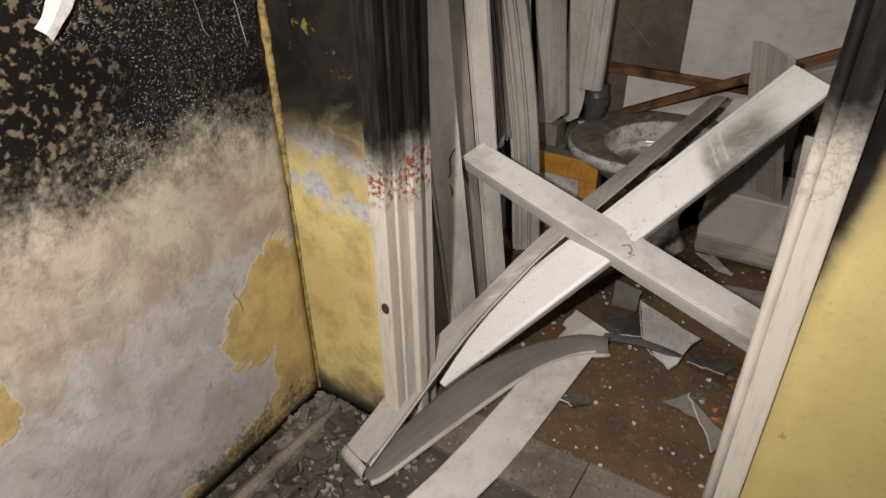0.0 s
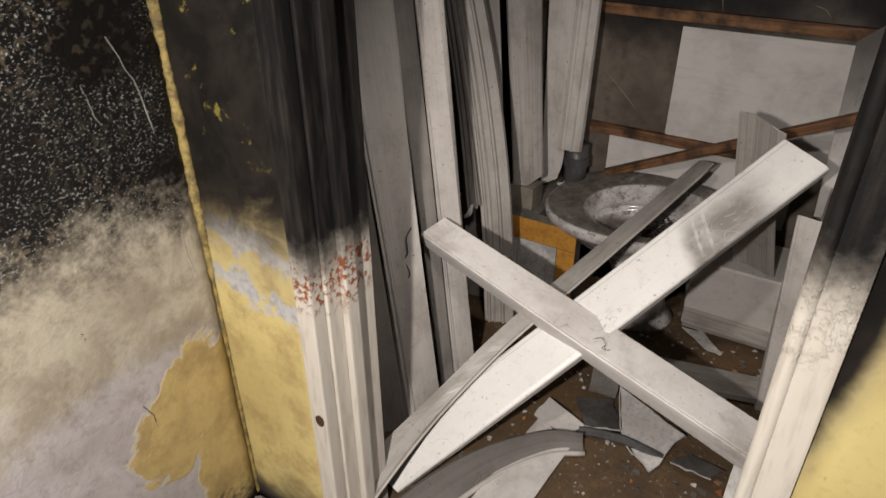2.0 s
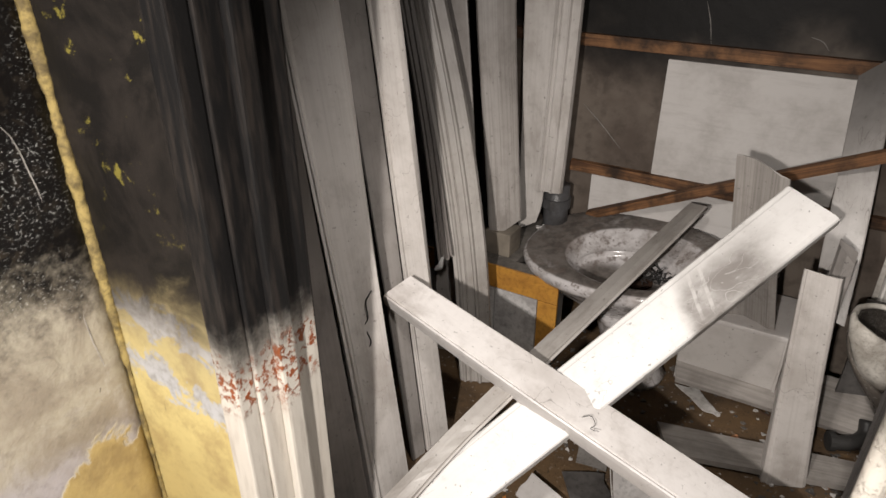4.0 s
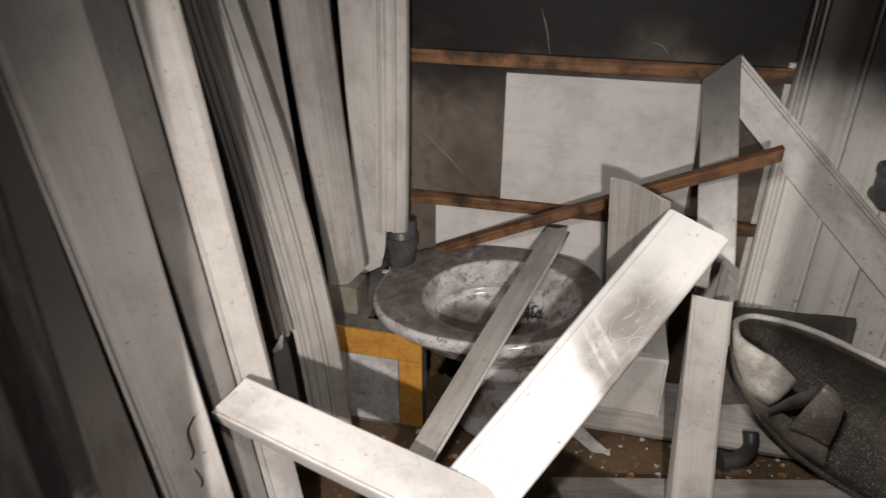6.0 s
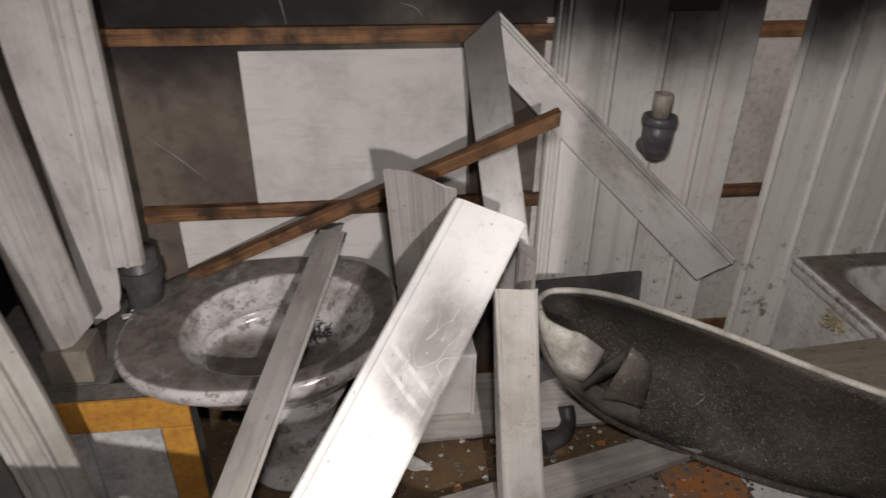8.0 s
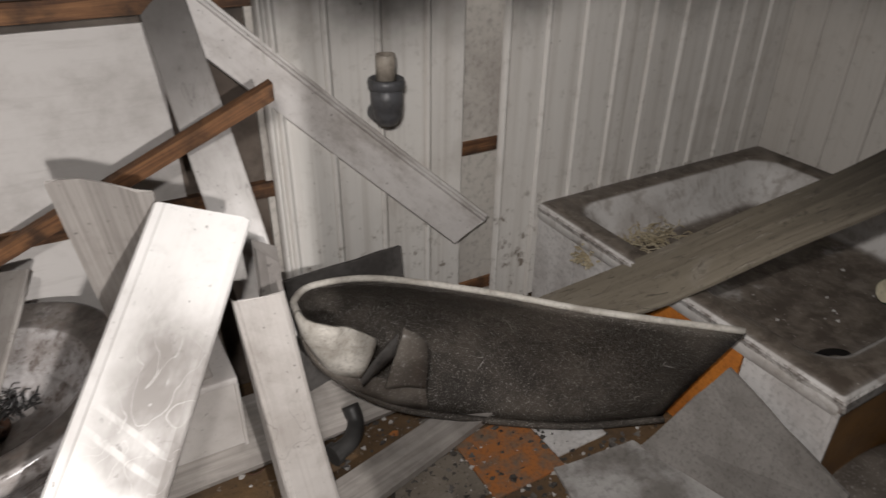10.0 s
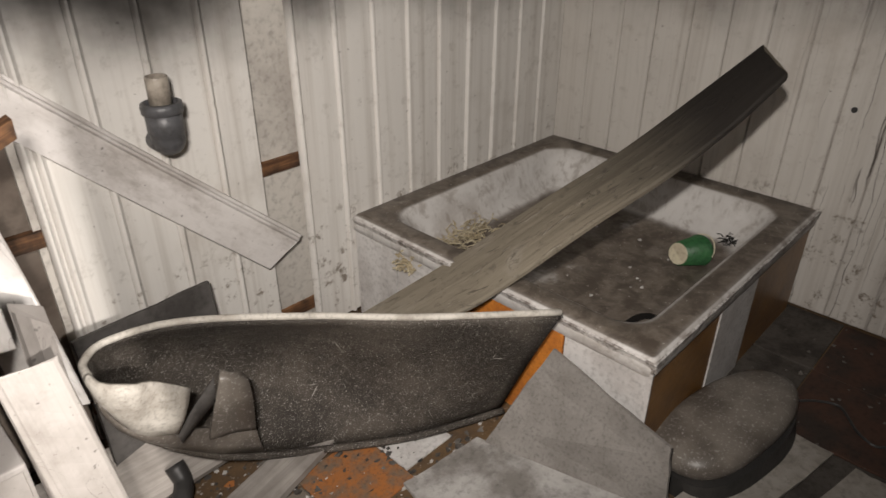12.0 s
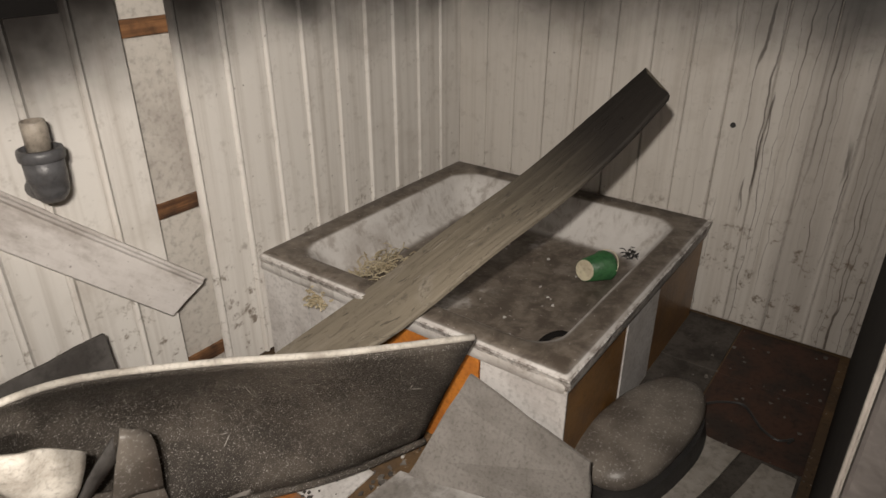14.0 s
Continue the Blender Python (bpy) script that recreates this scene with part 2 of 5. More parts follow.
def mouldy(name):
    """Plaster with soot and mould above, bare lilac-grey below, islands of old yellow paint."""
    n = Nodes(name, 0.8)
    z, y = n.axis(2), n.axis(1)
    big, mid, fine = n.noise(n.pos, 2.6, 6, 0.6), n.noise(n.pos, 9, 6, 0.65, 0.4), n.noise(n.pos, 70, 4, 0.6)
    grey = n.mix(n.ramp(mid, 0.35, 0.7), (0.44, 0.405, 0.41), (0.33, 0.295, 0.29))
    grey = n.mix(n.ramp(n.noise(n.pos, 5, 7, 0.7), 0.56, 0.72, 0, 0.7), grey, (0.58, 0.55, 0.55))
    tan = n.mix(n.ramp(mid, 0.35, 0.65), (0.44, 0.395, 0.31), (0.31, 0.265, 0.205))
    h = n.math("ADD", z, n.math("MULTIPLY", n.math("SUBTRACT", big, 0.5), 0.55))
    h = n.math("ADD", h, n.math("MULTIPLY", n.math("SUBTRACT", mid, 0.5), 0.25))
    grey = n.mix(n.ramp(n.noise(n.pos, 30, 6, 0.72), 0.50, 0.72, 0, 0.55), grey, (0.20, 0.175, 0.16))
    grey = n.mix(n.ramp(n.noise(n.scaled(n.pos, (5, 5, 2.2)), 1, 5, 0.6, 0.8), 0.55, 0.68, 0, 0.5), grey, (0.30, 0.265, 0.19))
    tan = n.mix(n.ramp(n.noise(n.pos, 24, 6, 0.7), 0.48, 0.72, 0, 0.5), tan, (0.18, 0.15, 0.12))
    tan = n.mix(n.ramp(n.noise(n.scaled(n.pos, (7, 7, 3)), 1, 6, 0.65, 1.0), 0.60, 0.70, 0, 0.6), tan, (0.52, 0.49, 0.44))
    c = n.mix(n.ramp(h, 0.53, 0.68), grey, tan)
    # yellow paint that still holds towards the corner and in patches
    yel = n.mix(n.ramp(n.noise(n.pos, 14, 5, 0.65), 0.35, 0.7), (0.50, 0.375, 0.16), (0.34, 0.245, 0.11))
    rag = n.math("MULTIPLY", n.math("SUBTRACT", n.noise(n.pos, 9, 8, 0.64, 0.6), 0.5), 0.34)
    def island(yc, zc, ry, rz, lean=0.0):
        u = n.math("MULTIPLY", n.math("SUBTRACT", y, yc), 1 / ry)
        w = n.math("MULTIPLY", n.math("SUBTRACT", n.math("SUBTRACT", z, zc), n.math("MULTIPLY", n.math("SUBTRACT", y, yc), lean)), 1 / rz)
        return n.math("SUBTRACT", 1.0, n.math("SQRT", n.math("ADD", n.math("MULTIPLY", u, u), n.math("MULTIPLY", w, w))))

    skirt = n.math("MULTIPLY", n.math("SUBTRACT", n.math("ADD", 0.045, n.math("MULTIPLY", n.math("SUBTRACT", y, 0.82), 0.30)), z), 7.0)
    edge = n.math("MULTIPLY", n.math("SUBTRACT", y, 1.212), 22.0)
    edge = n.math("SUBTRACT", edge, n.math("MULTIPLY", n.ramp(z, 0.50, 0.62), 3.0))
    hold = n.math("MAXIMUM", n.math("MAXIMUM", island(1.115, 0.40, 0.135, 0.125, 0.55), n.math("MAXIMUM", island(1.08, 0.30, 0.05, 0.07), island(1.185, 0.20, 0.075, 0.22))), n.math("MAXIMUM", island(0.520, 0.55, 0.050, 0.075), n.math("MAXIMUM", skirt, edge)))
    hold = n.math("ADD", n.math("ADD", hold, n.math("MULTIPLY", rag, 4.6)), 0.845)
    c = n.mix(n.ramp(hold, 0.83, 0.90), c, yel)
    c = n.mix(n.math("MULTIPLY", n.ramp(n.math("ABSOLUTE", n.math("SUBTRACT", hold, 0.845)), 0.09, 0.0), 0.45), c, (0.60, 0.54, 0.40))
    # soot, with lighter mould rings
    blots = n.noise(n.pos, 62, 3, 0.5, 0.2)
    ring = n.math("MULTIPLY", n.ramp(blots, 0.53, 0.62), n.ramp(n.noise(n.pos, 5, 3), 0.36, 0.58))
    black = n.mix(n.math("MULTIPLY", ring, n.ramp(y, 1.2, 0.8, 0.05, 0.6)), (0.006, 0.005, 0.0045), (0.20, 0.155, 0.105))
    glint = n.ramp(n.noise(n.pos, 210, 3, 0.75), 0.57, 0.66)
    patch = n.ramp(n.noise(n.pos, 4.2, 3), 0.44, 0.58)
    black = n.mix(n.math("MULTIPLY", glint, n.math("MULTIPLY", patch, 0.8)), black, (0.42, 0.42, 0.40))
    s = n.math("ADD", z, n.math("MULTIPLY", n.math("SUBTRACT", mid, 0.5), 0.30))
    s = n.math("ADD", s, n.math("MULTIPLY", n.math("SUBTRACT", fine, 0.5), 0.18))
    c = n.mix(n.ramp(s, 0.74, 0.93), c, black)
    # raggedly darker towards the foot of the wall
    c = n.mix(n.ramp(s, 0.11, 0.02, 0, 0.85), c, (0.05, 0.045, 0.04))
    crack = n.math("ABSOLUTE", n.math("SUBTRACT", n.noise(n.scaled(n.pos, (1, 0.7, 1.2)), 6.5, 3, 0.45, 0.3), 0.5))
    line = n.math("MULTIPLY", n.ramp(crack, 0.0045, 0.0), n.ramp(n.noise(n.pos, 4.2, 2), 0.56, 0.66))
    c = n.mix(n.math("MULTIPLY", line, 0.12), c, (0.06, 0.05, 0.045))
    n.bump(n.math("ADD", n.math("ADD", mid, n.math("MULTIPLY", fine, 0.4)), n.math("SUBTRACT", n.ramp(hold, 0.82, 0.92, 0, 0.3), n.math("MULTIPLY", line, 0.1))), 0.5, 0.008)
    return n.done(c, n.ramp(s, 0.8, 1.0, 0.85, 0.5))


MOULD = mouldy("mouldy_plaster")


def yellow_wall(name):
    n = Nodes(name, 0.6)
    z, x = n.axis(2), n.axis(0)
    mid, fine = n.noise(n.pos, 8, 6, 0.65, 0.5), n.noise(n.pos, 60, 4)
    c = n.mix(n.ramp(n.noise(n.pos, 3, 5), 0.35, 0.7), (0.64, 0.525, 0.23), (0.53, 0.42, 0.18))
    c = n.mix(n.ramp(fine, 0.5, 0.8, 0, 0.25), c, (0.25, 0.18, 0.08))
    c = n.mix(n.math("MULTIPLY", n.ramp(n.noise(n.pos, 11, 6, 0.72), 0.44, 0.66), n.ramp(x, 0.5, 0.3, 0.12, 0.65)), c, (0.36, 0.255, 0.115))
    c = n.mix(n.ramp(n.noise(n.scaled(n.pos, (60, 60, 14)), 1, 3, 0.6), 0.68, 0.74, 0, 0.5), c, (0.12, 0.085, 0.05))
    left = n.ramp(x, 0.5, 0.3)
    band = n.math("ABSOLUTE", n.math("SUBTRACT", z, n.math("SUBTRACT", 0.725, n.math("MULTIPLY", x, 0.12))))
    bare = n.math("MULTIPLY", n.ramp(n.math("ADD", n.math("ABSOLUTE", n.math("SUBTRACT", band, 0.055)), n.math("MULTIPLY", n.noise(n.pos, 16, 6, 0.7, 0.8), 0.22)), 0.145, 0.125), left)
    c = n.mix(bare, c, n.mix(n.ramp(fine, 0.4, 0.7), (0.50, 0.50, 0.51), (0.34, 0.33, 0.32)))
    rim = n.math("ADD", z, n.math("MULTIPLY", n.math("SUBTRACT", mid, 0.5), 0.22))
    rim = n.math("SUBTRACT", rim, n.math("MULTIPLY", n.ramp(x, 0.955, 1.02), 0.28))
    c = n.mix(n.ramp(rim, 0.60, 0.82, 0, 0.55), c, (0.19, 0.16, 0.12))
    c = n.mix(n.ramp(rim, 0.74, 0.88), c, n.mix(n.ramp(mid, 0.4, 0.65), (0.009, 0.0078, 0.007), (0.022, 0.018, 0.0155)))
    c = n.mix(n.math("MULTIPLY", n.ramp(rim, 0.90, 1.05), n.math("MULTIPLY", n.ramp(n.noise(n.pos, 22, 5, 0.7), 0.60, 0.68), 0.6)), c, (0.30, 0.25, 0.05))
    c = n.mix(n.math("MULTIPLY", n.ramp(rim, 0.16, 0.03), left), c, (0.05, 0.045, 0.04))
    n.bump(n.math("ADD", mid, n.math("MULTIPLY", fine, 0.4)), 0.35, 0.004)
    return n.done(c)


YELLOW = yellow_wall("yellow_paint")
CRUST = masonry("flaking_yellow_crust", (0.36, 0.27, 0.10), (0.14, 0.105, 0.05), 0.85, None, None, 40, 150)


def casing_paint(name):
    n = Nodes(name, 0.5, 0.0, 0.15)
    z = n.axis(2)
    mid, fine = n.noise(n.pos, 14, 5, 0.7), n.noise(n.scaled(n.pos, (90, 90, 12)), 1, 4)
    c = n.mix(n.ramp(fine, 0.45, 0.8, 0, 0.5), (0.60, 0.555, 0.49), (0.33, 0.28, 0.23))
    h = n.math("ADD", z, n.math("MULTIPLY", n.math("SUBTRACT", mid, 0.5), 0.12))
    h = n.math("SUBTRACT", h, n.math("MULTIPLY", n.math("MULTIPLY", n.ramp(n.axis(0), 0.5, 0.7), n.ramp(n.axis(1), 1.275, 1.262)), 0.24))
    blister = n.math("MULTIPLY", n.ramp(n.math("ABSOLUTE", n.math("SUBTRACT", h, 0.735)), 0.075, 0.03), n.ramp(n.noise(n.pos, 60, 5, 0.75), 0.50, 0.57))
    c = n.mix(n.math("MULTIPLY", blister, n.ramp(n.axis(0), 0.6, 0.4)), c, (0.30, 0.085, 0.03))
    c = n.mix(n.ramp(h, 0.72, 0.84), c, n.mix(n.ramp(fine, 0.40, 0.75), (0.009, 0.0085, 0.0085), (0.028, 0.023, 0.020)))
    n.bump(n.math("ADD", mid, n.math("MULTIPLY", blister, 2)), 0.5, 0.004)
    return n.done(c, n.ramp(h, 0.75, 0.85, 0.55, 0.62))


CASING = casing_paint("blistered_paint")


def timber(name, a, b, char=(0.03, 0.02, 0.015), charring=0.3, rough=0.65, grain=(3, 60, 1), size=9):
    n = Nodes(name, rough)
    uv = n.scaled(n.uv, grain, n.rnd)
    g = n.noise(uv, 1.0, 6, 0.6, 1.2)
    c = n.mix(n.ramp(g, 0.3, 0.7), a, b)
    c = n.mix(n.ramp(n.noise(n.pos, size, 5, 0.6), 0.36, 0.70, 0, charring), c, char)
    n.bump(g, 0.3, 0.002)
    return n.done(c)


BATTEN = timber("scorched_batten", (0.25, 0.125, 0.058), (0.075, 0.036, 0.02), charring=0.96, size=13)
OLDWOOD = timber("weathered_wood", (0.27, 0.235, 0.19), (0.17, 0.145, 0.115), (0.05, 0.043, 0.038), 0.6)
PALEWOOD = timber("dusty_pale_wood", (0.40, 0.37, 0.34), (0.28, 0.255, 0.235), (0.10, 0.09, 0.08), 0.5)


def charred_plank(name):
    n = Nodes(name, 0.7)
    g = n.noise(n.scaled(n.uv, (2, 22, 1)), 1.0, 6, 0.6, 1.4)
    c = n.mix(n.ramp(g, 0.25, 0.8), (0.225, 0.195, 0.15), (0.155, 0.133, 0.102))
    c = n.mix(n.ramp(n.noise(n.pos, 7, 5), 0.5, 0.7, 0, 0.6), c, (0.31, 0.28, 0.235))
    chip = n.noise(n.scaled(n.uv, (9, 34, 1)), 1.0, 6, 0.7, 0.8)
    c = n.mix(n.ramp(chip, 0.60, 0.66, 0, 0.6), c, (0.36, 0.325, 0.27))
    c = n.mix(n.ramp(chip, 0.40, 0.34, 0, 0.75), c, (0.06, 0.05, 0.04))
    c = n.mix(n.ramp(n.noise(n.pos, 28, 6, 0.72), 0.54, 0.68, 0, 0.7), c, (0.08, 0.068, 0.054))
    c = n.mix(n.ramp(n.math("ADD", n.axis(0, n.uv), n.math("MULTIPLY", g, 0.2)), 0.85, 1.4), c, (0.028, 0.024, 0.021))
    n.bump(n.math("ADD", g, n.math("MULTIPLY", n.ramp(chip, 0.58, 0.64), 0.7)), 0.7, 0.004)
    return n.done(c)


CHARRED = charred_plank("charred_plank_wood")


def ceramic(name):
    n = Nodes(name, 0.22)
    big, fine = n.noise(n.pos, 9, 6, 0.65), n.noise(n.pos, 85, 4, 0.65)
    c = n.mix(n.ramp(big, 0.42, 0.66, 0, 0.85), (0.56, 0.535, 0.53), (0.26, 0.23, 0.212))
    nrm = n.t.nodes.new("ShaderNodeNewGeometry").outputs["Normal"]
    flat = n.ramp(n.axis(2, nrm), 0.80, 0.98)
    dust = n.math("MULTIPLY", flat, n.ramp(big, 0.24, 0.42, 0.5, 0.97))
    c = n.mix(dust, c, n.mix(n.ramp(n.noise(n.pos, 22, 6, 0.7), 0.38, 0.66), (0.155, 0.135, 0.12), (0.062, 0.051, 0.043)))
    c = n.mix(n.ramp(fine, 0.60, 0.68, 0, 0.75), c, (0.09, 0.07, 0.06))
    c = n.mix(n.ramp(n.noise(n.pos, 30, 6, 0.72), 0.50, 0.64, 0, 0.75), c, (0.13, 0.10, 0.085))
    n.bump(fine, 0.12, 0.002)
    return n.done(c, n.math("ADD", 0.18, n.math("MULTIPLY", dust, 0.6)))


CERAMIC = ceramic("dirty_ceramic")


def enamel(name):
    n = Nodes(name, 0.4)
    big, fine = n.noise(n.pos, 5, 6, 0.65), n.noise(n.pos, 45, 5, 0.7)
    c = n.mix(n.ramp(big, 0.45, 0.66, 0, 0.65), (0.60, 0.58, 0.56), (0.34, 0.305, 0.28))
    nrm = n.t.nodes.new("ShaderNodeNewGeometry").outputs["Normal"]
    flat = n.ramp(n.axis(2, nrm), 0.80, 0.98)
    mid = n.noise(n.pos, 15, 6, 0.7, 0.4)
    c = n.mix(n.ramp(mid, 0.50, 0.66, 0, 0.55), c, (0.24, 0.20, 0.17))
    c = n.mix(n.ramp(n.noise(n.scaled(n.pos, (34, 34, 3)), 1, 4, 0.6), 0.52, 0.70, 0, 0.45), c, (0.22, 0.185, 0.155))
    dirt = n.mix(n.ramp(fine, 0.35, 0.7), (0.135, 0.11, 0.088), (0.20, 0.17, 0.14))
    dirt = n.mix(n.ramp(mid, 0.40, 0.62), dirt, (0.085, 0.067, 0.053))
    dirt = n.mix(n.ramp(n.noise(n.pos, 7, 5, 0.6), 0.56, 0.72, 0, 0.7), dirt, (0.24, 0.21, 0.18))
    c = n.mix(n.math("MULTIPLY", flat, n.ramp(big, 0.28, 0.40, 0.5, 1.0)), c, dirt)
    c = n.mix(n.ramp(n.noise(n.pos, 120, 2), 0.70, 0.74, 0, 0.8), c, (0.50, 0.47, 0.44))
    n.bump(n.math("ADD", big, fine), 0.25, 0.003)
    return n.done(c, n.ramp(big, 0.3, 0.7, 0.35, 0.75))


ENAMEL = enamel("dirty_enamel")
CHIPPED = masonry("chipped_rim", (0.62, 0.595, 0.57), (0.22, 0.19, 0.17), 0.6, None, None, 30, 120)
ORANGE = masonry("orange_panel", (0.60, 0.215, 0.035), (0.42, 0.14, 0.03), 0.5, None, None, 7, 90)
OCHRE = masonry("ochre_tile", (0.50, 0.245, 0.045), (0.36, 0.165, 0.035), 0.4, None, None, 9, 80)
BROWN = masonry("brown_panel", (0.23, 0.115, 0.035), (0.15, 0.075, 0.028), 0.4, None, None, 6, 70)
LIGHT = masonry("pale_panel", (0.62, 0.60, 0.585), (0.47, 0.445, 0.43), 0.5, None, None, 8, 80)
WHITE_TILE = masonry("marbled_tile", (0.52, 0.505, 0.49), (0.32, 0.30, 0.29), 0.35, None, None, 16, 70)
CEMENT = masonry("dusty_cement", (0.16, 0.145, 0.13), (0.095, 0.085, 0.076), 0.9, None, None, 8, 90)
ASBESTOS = masonry("grey_sheet", (0.24, 0.225, 0.21), (0.16, 0.147, 0.135), 0.85, None, None, 5, 130)
DUSTY = masonry("dusty_offcut", (0.33, 0.305, 0.275), (0.22, 0.20, 0.175), 0.7, None, None, 7, 60)
SMEARED = masonry("smeared_sheet", (0.44, 0.425, 0.41), (0.20, 0.185, 0.17), 0.7, None, None, 6, 60)
BLACKED = masonry("blackened_board", (0.10, 0.093, 0.088), (0.055, 0.05, 0.047), 0.6, None, None, 8, 60)
CHAR = masonry("charred_frame", (0.034, 0.030, 0.028), (0.018, 0.016, 0.015), 0.6, None, None, 9, 60)
PIPE = masonry("grey_pipe", (0.085, 0.085, 0.09), (0.055, 0.053, 0.053), 0.4, None, None, 18, 100)
STEEL = masonry("stained_metal", (0.36, 0.32, 0.27), (0.20, 0.17, 0.14), 0.4, None, None, 25, 120)
RUBBER = masonry("black_rubber", (0.025, 0.024, 0.024), (0.04, 0.038, 0.036), 0.5)
GREEN = masonry("green_plastic", (0.035, 0.13, 0.045), (0.02, 0.075, 0.03), 0.4, None, None, 20, 90)
CREAM = masonry("cream_plastic", (0.62, 0.57, 0.42), (0.48, 0.42, 0.31), 0.5, None, None, 20, 90)
STRAW = masonry("straw", (0.50, 0.44, 0.32), (0.33, 0.27, 0.17), 0.9, None, None, 30, 90)
PAPER = masonry("white_paper", (0.78, 0.78, 0.77), (0.62, 0.61, 0.60), 0.8, None, None, 14, 60)
RUST = masonry("rusty_wire", (0.10, 0.05, 0.03), (0.05, 0.03, 0.022), 0.8)
FLAKE = masonry("paint_flake", (0.58, 0.56, 0.54), (0.40, 0.375, 0.35), 0.8, None, None, 20, 90)


def speckled(name):
    n = Nodes(name, 0.55)
    fine, big, tiny = n.noise(n.pos, 190, 3, 0.7), n.noise(n.pos, 5, 6, 0.65), n.noise(n.pos, 430, 2, 0.6)
    c = n.mix(n.ramp(big, 0.36, 0.64), (0.090, 0.077, 0.065), (0.040, 0.034, 0.029))
    c = n.mix(n.ramp(n.noise(n.pos, 34, 5, 0.7), 0.48, 0.66, 0, 0.6), c, (0.035, 0.030, 0.026))
    dots = n.math("MULTIPLY", n.ramp(n.cells(n.pos, 200), 0.27, 0.17), n.ramp(n.noise(n.pos, 90, 2), 0.45, 0.53))
    c = n.mix(n.ramp(fine, 0.60, 0.68, 0, 0.45), c, (0.30, 0.28, 0.25))
    c = n.mix(n.ramp(tiny, 0.60, 0.68, 0, 0.5), c, (0.40, 0.375, 0.34))
    c = n.mix(n.math("MULTIPLY", dots, 0.7), c, (0.50, 0.48, 0.445))
    scratch = n.cells(n.scaled(n.pos, (1, 1.6, 1)), 11, "DISTANCE_TO_EDGE")
    c = n.mix(n.math("MULTIPLY", n.ramp(scratch, 0.018, 0.0), n.ramp(n.noise(n.pos, 16, 2), 0.65, 0.72)), c, (0.5, 0.48, 0.45))
    n.bump(n.math("ADD", fine, n.math("MULTIPLY", tiny, 0.6)), 0.9, 0.003)
    return n.done(c, n.ramp(big, 0.35, 0.65, 0.5, 0.32))


SPECKLED = speckled("soot_speckled_lining")
FOAM = masonry("pale_foam", (0.56, 0.53, 0.48), (0.36, 0.33, 0.29), 0.8, None, None, 14, 140)


def lid_mat(name):
    n = Nodes(name, 0.4)
    fine, big = n.noise(n.pos, 150, 3, 0.7), n.noise(n.pos, 10, 4)
    c = n.mix(n.ramp(big, 0.35, 0.65), (0.19, 0.168, 0.145), (0.105, 0.09, 0.077))
    c = n.mix(n.ramp(fine, 0.55, 0.7, 0, 0.6), c, (0.46, 0.44, 0.42))
    n.bump(fine, 0.3, 0.002)
    return n.done(c)


LID = lid_mat("dusty_seat_plastic")


def ground(name, a, b, extra):
    n = Nodes(name, 0.8)
    big, mid, fine = n.noise(n.pos, 4, 6, 0.65), n.noise(n.pos, 17, 5, 0.65), n.noise(n.pos, 75, 4, 0.6)
    c = n.mix(n.ramp(big, 0.36, 0.66), a, b)
    c = n.mix(n.ramp(mid, 0.52, 0.70, 0, 0.75), c, extra)
    c = n.mix(n.ramp(fine, 0.62, 0.72, 0, 0.7), c, (0.40, 0.37, 0.33))
    c = n.mix(n.ramp(n.noise(n.pos, 110, 3), 0.60, 0.7, 0, 0.6), c, (0.03, 0.026, 0.022))
    n.bump(n.math("ADD", mid, fine), 0.6, 0.005)
    return n.done(c, n.ramp(big, 0.35, 0.65, 0.55, 0.9))


EARTH = ground("brown_dirt_floor", (0.135, 0.085, 0.045), (0.085, 0.058, 0.038), (0.165, 0.10, 0.05))
GRIT = ground("grey_grit_floor", (0.085, 0.077, 0.07), (0.045, 0.04, 0.036), (0.14, 0.127, 0.115))
TILE_GREY = ground("grey_floor_tile", (0.20, 0.172, 0.14), (0.11, 0.094, 0.077), (0.25, 0.22, 0.185))
TILE_RED = masonry("red_brown_floor_tile", (0.075, 0.040, 0.029), (0.042, 0.032, 0.027), 0.7, None, None, 9, 70)
TILE_DARK = masonry("dark_floor_tile", (0.085, 0.075, 0.066), (0.045, 0.039, 0.034), 0.75, None, None, 11, 75)
TILE_WORN = masonry("worn_orange_floor_tile", (0.36, 0.135, 0.04), (0.17, 0.125, 0.09), 0.8, None, None, 20, 110)
TILE_ORANGE = ground("orange_floor_tile", (0.46, 0.17, 0.04), (0.30, 0.12, 0.045), (0.22, 0.19, 0.16))


# ---- building blocks ----
def V(*a):
    return Vector(a[0] if len(a) == 1 else a)


def thing(name, base, label, category, group="", kind=""):
    ob = new(name)
    ob.location = base
    ob.empty_display_size = 0.05
    return tagged(ob, label, category, group, kind)


def part(name, bm, material, parent=None, label="", smooth=False):
    """Links a bmesh, built in world places, as one mesh object."""
    me = bpy.data.meshes.new(name)
    bmesh.ops.recalc_face_normals(bm, faces=bm.faces)
    at = Vector()
    up = parent
    while up is not None:
        at += up.location
        up = up.parent
    if parent is None and len(bm.verts):
        at = sum((v.co for v in bm.verts), Vector()) / len(bm.verts)
        at.z = min(v.co.z for v in bm.verts)
    bmesh.ops.translate(bm, verts=bm.verts, vec=-at)
    bm.to_mesh(me)
    bm.free()
    if smooth:
        me.polygons.foreach_set("use_smooth", [True] * len(me.polygons))
        me.update()
    me.materials.append(material)
    ob = new(name, me)
    ob.parent = parent
    if parent is None:
        ob.location = at
    if label:
        ob["label"] = label
    return ob


